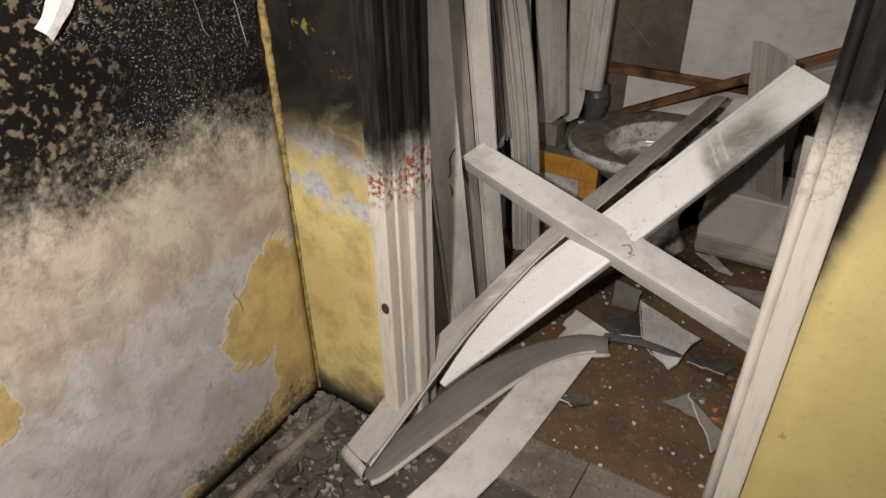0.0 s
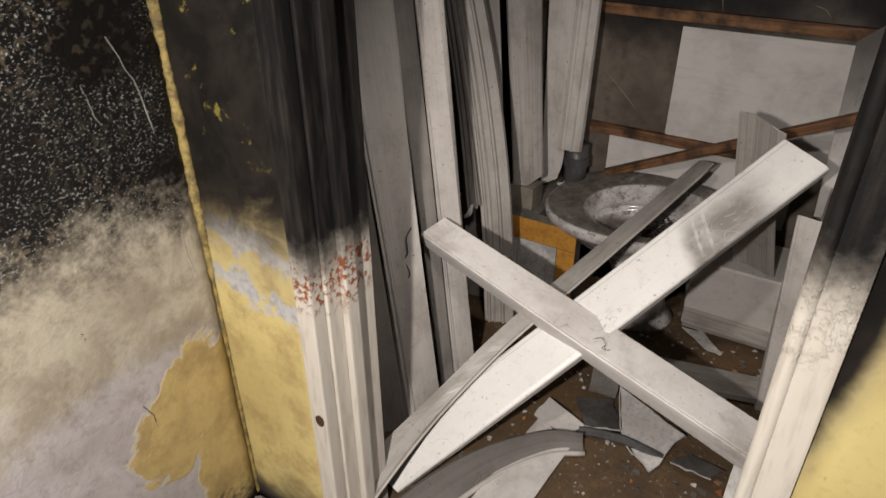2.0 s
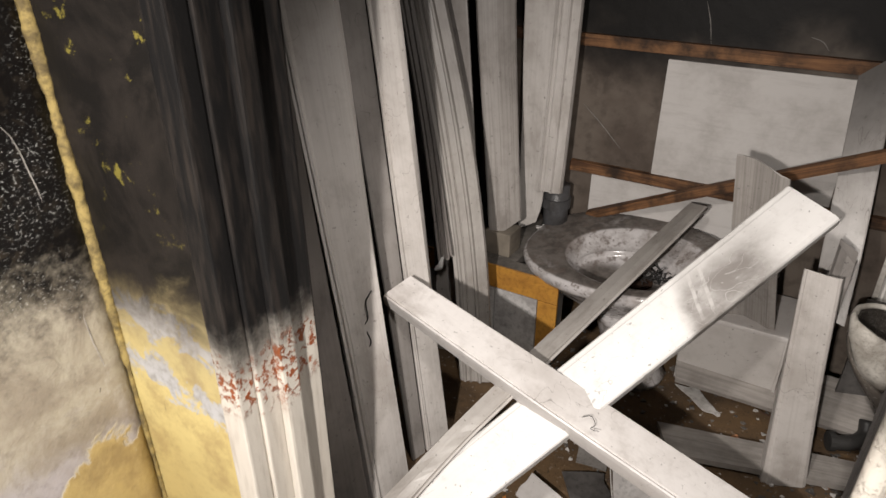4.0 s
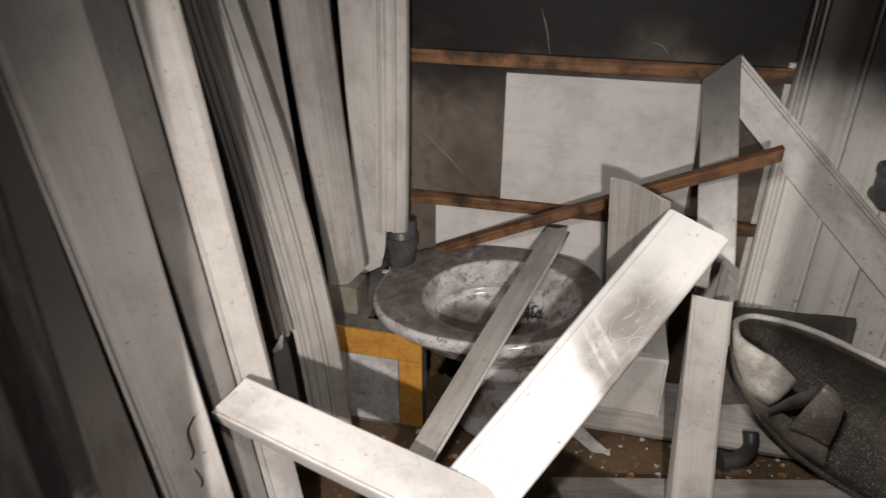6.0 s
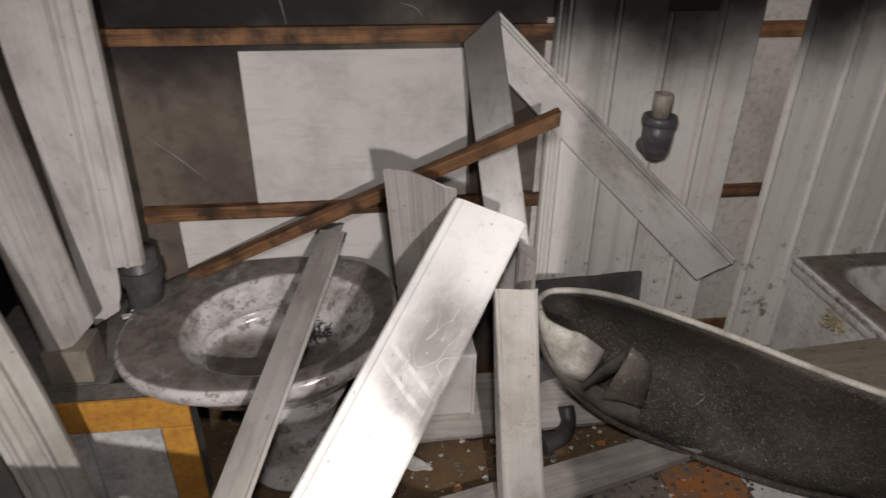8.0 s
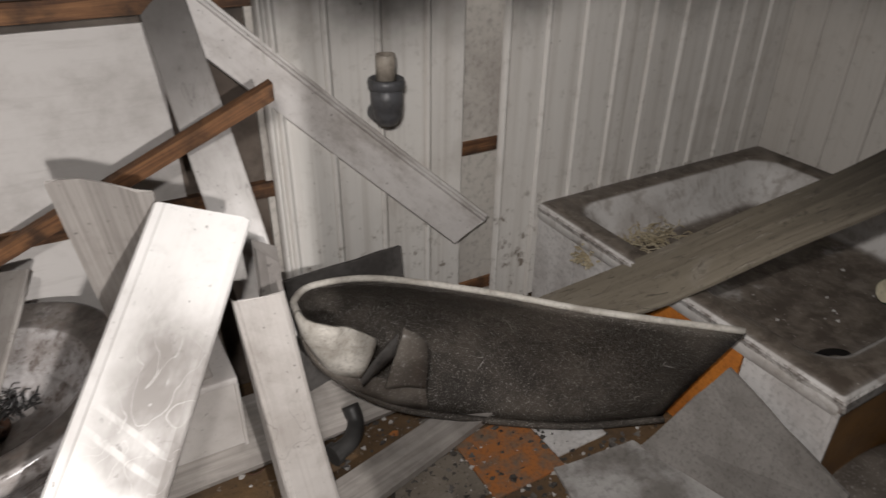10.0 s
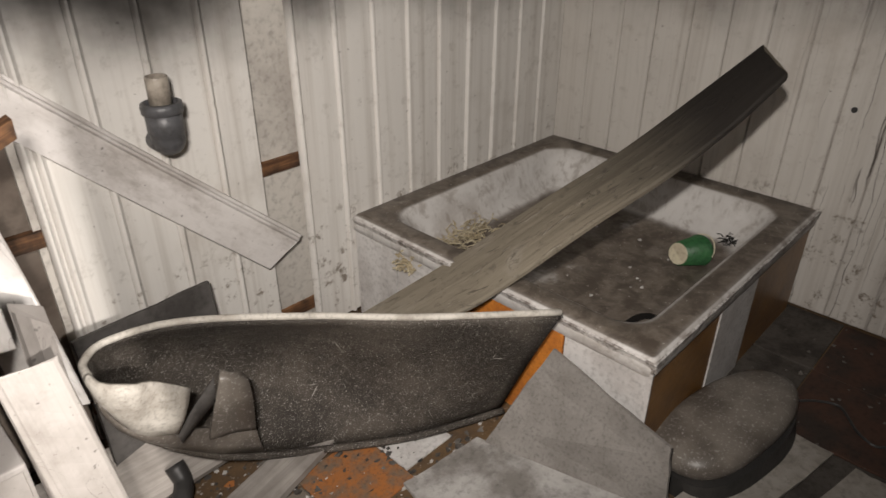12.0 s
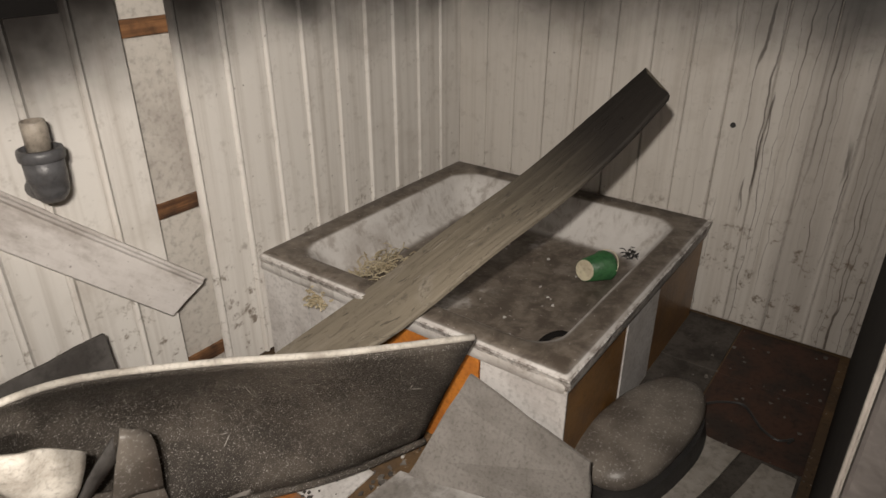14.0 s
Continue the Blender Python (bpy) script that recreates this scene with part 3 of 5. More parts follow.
def cuboid(lo, hi, bevel=0.0, bm=None):
    bm = bm or bmesh.new()
    g = bmesh.ops.create_cube(bm, size=1.0)
    lo, hi = V(lo), V(hi)
    for v in g["verts"]:
        v.co = Vector([(lo[k] + hi[k]) / 2 + v.co[k] * (hi[k] - lo[k]) for k in range(3)])
    if bevel:
        edges = list({e for v in g["verts"] for e in v.link_edges})
        bmesh.ops.bevel(bm, geom=edges, offset=bevel, segments=2, affect="EDGES", profile=0.6)
    return bm


def grid_uv(bm, rows, closed=True, caps=True, across=None):
    """Joins rows of points into a skin with a uv in metres."""
    uvl = bm.loops.layers.uv.verify()
    vs = [[bm.verts.new(p) for p in r] for r in rows]
    n = len(rows[0])
    s = [0.0]
    for a, b in zip(rows, rows[1:]):
        s.append(s[-1] + (V(b[0]) - V(a[0])).length)
    w = [0.0]
    for a, b in zip(rows[0], rows[0][1:] + rows[0][:1]):
        w.append(w[-1] + (V(b) - V(a)).length)
    for i in range(len(rows) - 1):
        for k in range(n if closed else n - 1):
            k2 = (k + 1) % n
            f = bm.faces.new((vs[i][k], vs[i][k2], vs[i + 1][k2], vs[i + 1][k]))
            for loop, (a, b) in zip(f.loops, ((i, k), (i, k + 1), (i + 1, k + 1), (i + 1, k))):
                loop[uvl].uv = (s[a], w[b])
    if caps and closed and caps != "last":
        bm.faces.new(vs[0][::-1])
    if caps and closed:
        bm.faces.new(vs[-1])
    return bm


def spline(points, steps):
    """A smooth line through points, with an even number of steps a span."""
    p = [V(q) for q in points]
    if len(p) == 2:
        return [p[0].lerp(p[1], k / steps) for k in range(steps + 1)]
    p = [2 * p[0] - p[1]] + p + [2 * p[-1] - p[-2]]
    out = []
    for i in range(1, len(p) - 2):
        for k in range(steps):
            t = k / steps
            a, b, c, d = p[i - 1:i + 3]
            out.append(0.5 * (2 * b + (c - a) * t + (2 * a - 5 * b + 4 * c - d) * t * t + (3 * b - a - 3 * c + d) * t ** 3))
    return out + [p[-2]]


def strip_rows(left, right, profile, steps=6, rag=0.0, seed=0):
    """Rows of a board between its left and right edge lines. profile: (across 0..1, height in metres)."""
    rnd = random.Random(seed)
    a, b = spline(left, steps), spline(right, steps)
    rows = []
    for i in range(len(a)):
        along = (a[min(i + 1, len(a) - 1)] - a[max(i - 1, 0)]).normalized()
        up = (b[i] - a[i]).cross(along).normalized()
        if up.dot(V(0.8, 0.9, 1.3) - a[i]) < 0:
            up = -up
        row = []
        for u, h in profile:
            q = a[i].lerp(b[i], u) + up * h
            if rag and i in (0, len(a) - 1):
                q = q + along * rnd.uniform(-rag, rag)
            row.append(q)
        rows.append(row)
    return rows


def outline(top, thick):
    """A closed section from the line of its outer face and a thickness."""
    return list(top) + [(u, h - thick) for u, h in reversed(top)]


FLAT = [(0.0, 0), (0.03, 0.0015), (0.5, 0.002), (0.97, 0.0015), (1.0, 0)]
RIBBED = [(0.0, -0.012), (0.02, 0), (0.08, 0.001), (0.11, 0.007), (0.16, 0.008), (0.20, 0.001), (0.6, 0.0015), (0.97, 0), (1.0, -0.012)]
DOUBLE = [(0.0, -0.006), (0.04, 0), (0.20, 0), (0.26, 0.008), (0.34, 0.008), (0.40, 0), (0.62, 0), (0.68, 0.008), (0.76, 0.008), (0.82, 0), (0.97, 0), (1.0, -0.006)]
DEEP = [(0.0, -0.03), (0.004, -0.004), (0.03, 0), (0.86, 0), (0.89, -0.003), (0.93, 0.001), (0.97, -0.001), (0.99, -0.012), (1.0, -0.03), (1.005, -0.046)]
TRIPLE = [(0.0, -0.012), (0.02, 0), (0.12, 0), (0.16, 0.007), (0.21, 0.008), (0.25, 0.001), (0.33, 0.001), (0.36, 0.005), (0.40, 0.001), (0.56, 0), (0.60, 0.009), (0.66, 0.009), (0.70, 0), (0.97, 0), (1.0, -0.012)]
TROUGH = [(0.0, -0.026), (0.005, -0.004), (0.03, 0), (0.10, 0.001), (0.13, 0.003), (0.9, 0.003), (0.97, 0), (0.995, -0.004), (1.0, -0.026)]


def board(name, left, right, section, thick, material, label, category="board", group="", rag=0.0, steps=6, seed=0):
    bm = grid_uv(bmesh.new(), strip_rows(left, right, outline(section, thick), steps, rag, seed))
    return tagged(part(name, bm, material), label, category, group)


def tube(points, radius, sides=10, steps=4, bm=None):
    line = spline(points, steps)
    rows, e = [], None
    r_of = radius if callable(radius) else (lambda t: radius)
    for i, p in enumerate(line):
        d = (line[min(i + 1, len(line) - 1)] - line[max(i - 1, 0)]).normalized()
        e = d.orthogonal().normalized() if e is None else (e - d * e.dot(d)).normalized()
        f = d.cross(e)
        r = r_of(i / (len(line) - 1))
        rows.append([p + (e * math.cos(2 * math.pi * k / sides) + f * math.sin(2 * math.pi * k / sides)) * r for k in range(sides)])
    return grid_uv(bm or bmesh.new(), rows)


def slab(corners, thick, rag=0.0, seed=0, cuts=1, bm=None):
    """A sheet from its corners in the order round it, with a thickness below; rag breaks its edges."""
    rnd = random.Random(seed)
    pts = [V(c) for c in corners]
    ring = []
    for a, b in zip(pts, pts[1:] + pts[:1]):
        for k in range(cuts):
            q = a.lerp(b, k / cuts)
            if k and rag:
                q += V(rnd.uniform(-rag, rag), rnd.uniform(-rag, rag), 0)
            ring.append(q)
    n = (pts[1] - pts[0]).cross(pts[2] - pts[0]).normalized()
    if n.z < 0:
        n = -n
    bm = bm or bmesh.new()
    uvl = bm.loops.layers.uv.verify()
    top = [bm.verts.new(p) for p in ring]
    low = [bm.verts.new(p - n * thick) for p in ring]
    m = len(ring)
    faces = [bm.faces.new(top), bm.faces.new(low[::-1])]
    faces += [bm.faces.new((top[k], low[k], low[(k + 1) % m], top[(k + 1) % m])) for k in range(m)]
    e = (pts[1] - pts[0]).normalized()
    g = n.cross(e)
    for f in faces:
        for loop in f.loops:
            d = loop.vert.co - pts[0]
            loop[uvl].uv = (d.dot(e), d.dot(g))
    return bm


def lathe(rings, centre, sides=40, bm=None):
    """A skin of oval rings: (half width, half depth, height, shift x, shift y)."""
    rows = []
    for a, b, z, dx, dy in rings:
        rows.append([V(centre[0] + dx + a * math.cos(2 * math.pi * k / sides), centre[1] + dy + b * math.sin(2 * math.pi * k / sides), z) for k in range(sides)])
    return grid_uv(bm or bmesh.new(), rows)


def wall_grid(origin, e, f, nu, nv, rough, seed, back):
    """A wall face of many quads, slightly uneven, closed at its back."""
    o, e, f, back = V(origin), V(e), V(f), V(back)
    bm = bmesh.new()
    nrm = -back.normalized()
    vs = {}
    for i in range(nu + 1):
        for k in range(nv + 1):
            p = o + e * (i / nu) + f * (k / nv)
            inside = 0 < i < nu and 0 < k < nv
            h = rough * (noise.noise(p * 6 + V(seed, 0, 0)) + 0.5 * noise.noise(p * 21)) if inside else 0
            vs[i, k] = bm.verts.new(p + nrm * h)
    for i in range(nu):
        for k in range(nv):
            bm.faces.new((vs[i, k], vs[i + 1, k], vs[i + 1, k + 1], vs[i, k + 1]))
    c = [o, o + e, o + e + f, o + f]
    b = [bm.verts.new(p + back) for p in c]
    bm.faces.new(b)
    rim = [[vs[i, 0] for i in range(nu + 1)], [vs[nu, k] for k in range(nv + 1)], [vs[i, nv] for i in range(nu, -1, -1)], [vs[0, k] for k in range(nv, -1, -1)]]
    for s, side in enumerate(rim):
        bm.faces.new(side + [b[(s + 1) % 4], b[s]])
    return bm


def setting(name, bm, material, label, smooth=False):
    return tagged(part(name, bm, material, None, label, smooth), label, kind="structure")


# ---- the place ----
TOP = 2.45
LEFT, RIGHT, BACK = -0.115, 2.8, 2.83
DOOR_L, DOOR_R, FRONT, INNER, INNER_R = 0.185, 0.925, 1.25, 1.405, 1.385
HEAD = 2.03

# corridor
setting("wall_corridor_left", wall_grid((LEFT, -1.6, 0), (0, FRONT + 1.6, 0), (0, 0, TOP), 90, 70, 0.004, 3, (-0.15, 0, 0)), MOULD, "plaster wall, soot and mould above, bare grey with yellow paint below", True)
bm = wall_grid((LEFT - 0.15, FRONT, 0), (DOOR_L - 0.045 - LEFT + 0.15, 0, 0), (0, 0, TOP), 12, 60, 0.002, 5, (0, INNER - FRONT, 0))
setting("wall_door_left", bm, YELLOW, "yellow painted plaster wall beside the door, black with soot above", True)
bm = wall_grid((DOOR_R + 0.035, FRONT, 0), (2.8 - DOOR_R - 0.035, 0, 0), (0, 0, TOP), 40, 60, 0.002, 7, (0, INNER_R - FRONT, 0))
setting("wall_door_right", bm, YELLOW, "yellow painted plaster wall, sooted above", True)
setting("wall_over_door", cuboid((DOOR_L - 0.045, FRONT, HEAD), (DOOR_R + 0.035, INNER, TOP)), SOOTED, "soot-black wall over the door")
setting("wall_corridor_right", cuboid((2.8, -1.6, 0), (2.95, FRONT, TOP)), SOOTED, "soot-black corridor wall")
setting("wall_corridor_end", cuboid((-0.265, -1.75, 0), (2.95, -1.6, TOP)), SOOTED, "soot-black end wall of the corridor")
setting("floor", cuboid((-0.5, -1.75, -0.15), (2.95, 1.33, -0.012)), GRIT, "gritty dirty corridor floor")
setting("floor_bathroom", cuboid((-0.5, 1.33, -0.15), (2.95, 3.0, -0.004)), EARTH, "brown dirt-covered bathroom floor")
setting("ceiling", cuboid((-0.5, -1.75, TOP), (2.95, 3.0, TOP + 0.15)), SOOTED, "soot-black ceiling")

# bathroom shell
setting("wall_left", cuboid((-0.42, INNER, 0), (-0.27, BACK, TOP)), SOOTED, "soot-black side wall behind leaning boards")
setting("wall_back", cuboid((-0.42, BACK, 0), (2.95, BACK + 0.15, TOP)), DARK_WALL, "smoke-browned backing wall with a black band above")
setting("wall_right", cuboid((RIGHT + 0.012, INNER_R, 0), (2.95, BACK, TOP)), PLASTER, "plaster wall behind plastic cladding")

# door frame
frame_l = setting("door_frame", cuboid((DOOR_L - 0.055, FRONT - 0.014, 0), (DOOR_L - 0.012, FRONT + 0.02, HEAD + 0.05), 0.004), CASING, "painted wooden door frame, charred black above, blistered below")
part("jamb", cuboid((DOOR_L - 0.045, FRONT + 0.0205, 0), (DOOR_L - 0.006, INNER, HEAD), 0.003), CASING, frame_l)
part("door_stop", cuboid((DOOR_L - 0.0055, FRONT + 0.055, 0), (DOOR_L + 0.012, FRONT + 0.09, HEAD), 0.005), CASING, frame_l)
part("jamb", cuboid((DOOR_R - 0.002, FRONT + 0.0205, 0), (DOOR_R + 0.035, INNER_R, HEAD), 0.003), CHAR, frame_l, "blackened jamb")
part("casing", cuboid((DOOR_R - 0.008, FRONT - 0.012, 0), (DOOR_R + 0.036, FRONT + 0.02, HEAD + 0.05), 0.004), CASING, frame_l)
part("bead", tube([(DOOR_R - 0.013, FRONT - 0.006, 0.0), (DOOR_R - 0.013, FRONT - 0.006, HEAD + 0.05)], 0.011, 12, 4), CASING, frame_l, "rounded bead along the casing", True)
part("head", cuboid((DOOR_L - 0.005, FRONT + 0.021, HEAD - 0.04), (DOOR_R - 0.003, INNER - 0.002, HEAD - 0.001), 0.003), CASING, frame_l)
part("casing", cuboid((DOOR_L - 0.011, FRONT - 0.013, HEAD), (DOOR_R - 0.013, FRONT - 0.001, HEAD + 0.05), 0.004), CASING, frame_l)
part("casing", cuboid((DOOR_R - 0.002, INNER_R + 0.0005, 0), (DOOR_R + 0.014, INNER + 0.0005, HEAD), 0.001), CHAR, frame_l, "blackened casing")
part("casing", cuboid((DOOR_L - 0.075, INNER + 0.0005, 0), (DOOR_L - 0.008, INNER + 0.003, HEAD), 0.001), CHAR, frame_l, "blackened casing")
part("worn_edge", tube([(DOOR_R + 0.002, INNER + 0.001, 0.01), (DOOR_R + 0.002, INNER + 0.001, 1.5)], 0.0008, 8, 4), CEMENT, frame_l, "worn edge")
setting("wall_lining", cuboid((DOOR_R + 0.036, INNER_R + 0.0005, 0), (2.79, INNER_R + 0.003, TOP)), SOOTED, "soot-black inner face of the door wall")
rough_line = spline([(LEFT + 0.003, FRONT - 0.003, 0.02 + 0.05 * k) for k in range(42)], 8)
lumpy = tube(rough_line, lambda t: max(0.003, (0.0095 + 0.004 * noise.noise(V(0, 0, t * 70)) + 0.0025 * noise.noise(V(5, 0, t * 260)) + 0.004 * noise.noise(V(3, 0, t * 18))) * min(1, max(0.45, (t - 0.22) * 6))), 7, 1)
tagged(part("corner_crust", lumpy, CRUST, None, "", True), "flaking yellow paint crust along the wall corner", kind="structure")

# battens on the backing wall
for x0, x1, z0, z1 in ((-0.26, 1.75, 0.942, 0.978), (0.09, 1.75, 0.525, 0.56), (1.05, 1.75, 0.085, 0.12)):
    y1 = BACK - 0.001
    bm = grid_uv(bmesh.new(), [[V(x, y1 - 0.022, z0), V(x, y1 - 0.022, z1), V(x, y1, z1), V(x, y1, z0)] for x in np.linspace(x0, x1, 9)])
    tagged(part("batten", bm, BATTEN), "scorched brown wooden batten nailed across the wall", "batten", "wall battens")

# sheets left on the wall
tagged(part("wall_sheet", cuboid((0.36, BACK - 0.009, 0.553), (0.875, BACK - 0.001, 0.925), 0.001), BOARD), "whitish fibre sheet still fixed to the smoked wall", "sheet", kind="")
tagged(part("wall_sheet", cuboid((0.165, BACK - 0.009, 0.30), (0.80, BACK - 0.001, 0.518), 0.001), BOARD), "whitish strip of sheet under the lower batten", "sheet")

# vertical cladding of the back wall, one strip after another
clad = setting("cladding_back", cuboid((1.05, BACK - 0.012, 0.0), (1.5495, BACK - 0.001, 0.99), 0, cuboid((1.55, BACK - 0.012, 0.0), (2.79, BACK - 0.001, 2.0))), PLASTER, "white plastic strip cladding, sooted above, on the back wall")
edges = [1.062, 1.085, 1.20, 1.323, 1.447, 1.557]
more = [1.672 + 0.1245 * k for k in range(10)]


def cladding_strip(x0, x1, z0, z1, material, parent, tilt=0.0):
    """A hollow plastic strip with a rounded bead along one side, facing -y."""
    y = BACK - 0.036
    w = x1 - x0
    sec = [(0.0, 0.004), (0.002, -0.002), (0.005, -0.0075), (0.010, -0.0085), (0.015, -0.003), (0.019, 0.0), (w - 0.002, 0.0), (w - 0.0003, 0.0008)]
    rows = []
    for z in np.linspace(z0, z1, 6):
        wave = 0.0015 * math.sin(3 * z + 9 * x0) + tilt * (z - z0)
        rows.append([V(x0 + u, y + h + wave, z) for u, h in sec] + [V(x1 - 0.0003, y + 0.010, z), V(x0, y + 0.010, z)])
    return part("cladding_strip", grid_uv(bmesh.new(), rows), material, parent)


for k, (a, b) in enumerate(zip(edges, edges[1:])):
    cladding_strip(a, b, 0.02, {0: 1.3, 1: 2.2, 2: 2.2, 3: 1.005, 4: 2.2}.get(k, 2.2), PANEL, clad)
for a, b in zip(more, more[1:]):
    cladding_strip(a, min(b, 2.797), 0.02, 2.44, PANEL, clad)

# cladding of the side wall
clad_r = setting("cladding_right", cuboid((RIGHT + 0.006, INNER, 0.3), (RIGHT + 0.0115, BACK - 0.03, 2.0)), PLASTER, "pale plastic cladding with dark running streaks")


def cladding_side(y0, y1):
    sec = [(0.001, 0.004), (0.004, 0.0005), (0.03, 0), (y1 - y0 - 0.004, 0.0005), (y1 - y0 - 0.001, 0.004)]
    rows = []
    for z in np.linspace(0.01, 2.44, 6):
        wave = 0.001 * math.sin(4 * z + 20 * y0)
        rows.append([V(RIGHT + h - wave - 0.002, y0 + u, z) for u, h in sec] + [V(RIGHT + 0.006, y1 - 0.001, z), V(RIGHT + 0.006, y0 + 0.001, z)])
    return part("cladding_strip", grid_uv(bmesh.new(), rows), PANEL_SIDE, clad_r)


ys = [INNER + 0.001 + 0.1162 * k for k in range(-1, 13)]
for a, b in zip(ys, ys[1:]):
    cladding_side(a, min(b, 2.803))
bead = tube([(RIGHT - 0.004, 2.802, 0.3), (RIGHT - 0.004, 2.802, 2.4)], 0.006, 8, 2)
tagged(part("corner_trim", bead, PANEL), "thin white plastic trim in the wall corner", kind="structure")

# drain elbow on the wall
trap = thing("drain_elbow", (1.325, 2.75, 0.66), "dark grey plastic drain elbow with a metal stub, on the wall", "pipe")
trap_at = (1.322, 2.742)
part("elbow", lathe([(0.004, 0.004, 0.668, 0.004, 0.012), (0.020, 0.020, 0.670, 0.004, 0.010), (0.029, 0.029, 0.682, 0.003, 0.005), (0.033, 0.033, 0.700, 0.002, 0), (0.034, 0.034, 0.716, 0, 0), (0.0365, 0.0365, 0.718, 0, 0), (0.0365, 0.0365, 0.764, 0, 0)], trap_at, 28), PIPE, trap, "", True)
part("outlet", tube([(1.324, 2.750, 0.692), (1.320, 2.768, 0.690), (1.318, 2.80, 0.690)], 0.023, 16, 3), PIPE, trap, "", True)
collar = part("collar", lathe([(0.034, 0.034, 0.756, 0, 0), (0.041, 0.041, 0.759, 0, 0), (0.042, 0.042, 0.772, 0, 0), (0.040, 0.040, 0.779, 0, 0), (0.034, 0.034, 0.781, 0, 0), (0.032, 0.032, 0.772, 0, 0), (0.023, 0.023, 0.770, 0, 0)], trap_at, 28), PIPE, trap, "grey collar ring", True)
part("stub", lathe([(0.0225, 0.0225, 0.768, 0, 0), (0.0225, 0.0225, 0.828, 0, 0), (0.0215, 0.0215, 0.832, 0, 0), (0.0185, 0.0185, 0.832, 0, 0), (0.0175, 0.0175, 0.80, 0, 0), (0.002, 0.002, 0.799, 0, 0)], trap_at, 24), STEEL, collar, "stained metal stub", True)

# shower tray
def shower_tray():
    x0, x1, y0, y1 = 1.815, 2.785, 1.845, 2.79
    tray = thing("shower_tray", (2.3, 2.3, 0), "dirty white enamel shower tray with chipped rim, boxed in by panels", "shower tray")
    cx, cy = (x0 + x1) / 2, (y0 + y1) / 2

    def ring(hx, hy, r, z, dx=0.0, dy=0.0):
        pts = []
        for q, (sx, sy) in enumerate(((1, 1), (-1, 1), (-1, -1), (1, -1))):
            for k in range(7):
                a = math.pi / 2 * (q + k / 6)
                pts.append(V(cx + dx + sx * (hx - r) + r * math.cos(a), cy + dy + sy * (hy - r) + r * math.sin(a), z))
        return pts
    hx, hy = (x1 - x0) / 2, (y1 - y0) / 2
    rows = [ring(hx - 0.01, hy - 0.01, 0.01, 0.285), ring(hx, hy, 0.012, 0.295), ring(hx, hy, 0.012, 0.332), ring(hx - 0.008, hy - 0.008, 0.012, 0.340),
            ring(hx - 0.068, hy - 0.068, 0.07, 0.338), ring(hx - 0.082, hy - 0.082, 0.08, 0.328), ring(hx - 0.095, hy - 0.095, 0.09, 0.29),
            ring(hx - 0.125, hy - 0.125, 0.10, 0.225), ring(hx - 0.155, hy - 0.155, 0.10, 0.205), ring(hx - 0.26, hy - 0.26, 0.10, 0.198), ring(0.05, 0.05, 0.045, 0.196)]
    bm = grid_uv(bmesh.new(), rows, True, "last")
    pan = part("basin", bm, ENAMEL, tray, "", True)
    part("drain", lathe([(0.066, 0.036, 0.200, 0, 0), (0.068, 0.038, 0.2055, 0, 0), (0.050, 0.027, 0.2055, 0, 0), (0.004, 0.003, 0.201, 0, 0)], (2.088, 2.008), 24), SOOTED, pan, "black drain hole cover")
    # rim edge strips, worn
    part("rim_edge", slab([(x0 - 0.006, y0 - 0.006, 0.333), (x0 - 0.006, y1 - 0.01, 0.333), (x0 - 0.001, y1 - 0.01, 0.335), (x0 - 0.001, y0 - 0.006, 0.335)], 0.028, 0.0012, 2, 18), CHIPPED, pan, "chipped white rim edge")
    part("rim_edge", slab([(x0 - 0.001, y0 - 0.006, 0.334), (x1, y0 - 0.006, 0.334), (x1, y0 - 0.001, 0.335), (x0 - 0.001, y0 - 0.001, 0.335)], 0.028, 0.0012, 3, 18), CHIPPED, pan, "chipped white rim edge")
    side = x0 + 0.012
    for a, b, m, w in ((2.79, 2.62, LIGHT, 0), (2.617, 2.36, LIGHT, 0.003), (2.357, 2.065, ORANGE, -0.004), (2.062, 1.861, LIGHT, 0)):
        part("side_panel", cuboid((side + w, b, 0.0), (side + w + 0.008, a, 0.30), 0.001), m, tray, "orange panel" if m is ORANGE else "pale grey panel")
    front = y0 + 0.006
    for a, b, m, w in ((1.822, 2.155, BROWN, 0), (2.158, 2.375, LIGHT, -0.003), (2.378, 2.77, BROWN, 0.001)):
        part("front_panel", cuboid((a, front + w, 0.0), (b, front + w + 0.008, 0.302), 0.001), m, tray, "brown panel" if m is BROWN else "pale grey panel")
    part("corner_strip", cuboid((1.8165, y0 - 0.001, 0.0), (1.8215, y0 + 0.012, 0.30), 0.001), LIGHT, tray)
    return tray


shower_tray()

# things lying in the tray
cup = thing("toy_bucket", (2.47, 2.085, 0.2), "small green plastic bucket lying on its side in the tray", "bucket")
turn = Matrix.Translation((2.452, 2.068, 0.245)) @ Matrix.Scale(0.92, 4) @ Euler((radians(80), 0, radians(-104))).to_matrix().to_4x4()
bm = lathe([(0.004, 0.004, 0.05, 0, 0), (0.036, 0.036, 0.05, 0, 0), (0.048, 0.048, -0.048, 0, 0), (0.051, 0.051, -0.05, 0, 0), (0.049, 0.049, -0.056, 0, 0), (0.044, 0.044, -0.048, 0, 0), (0.033, 0.033, 0.044, 0, 0)], (0, 0), 28)
bmesh.ops.transform(bm, matrix=turn, verts=bm.verts)
shell = part("shell", bm, GREEN, cup, "", True)
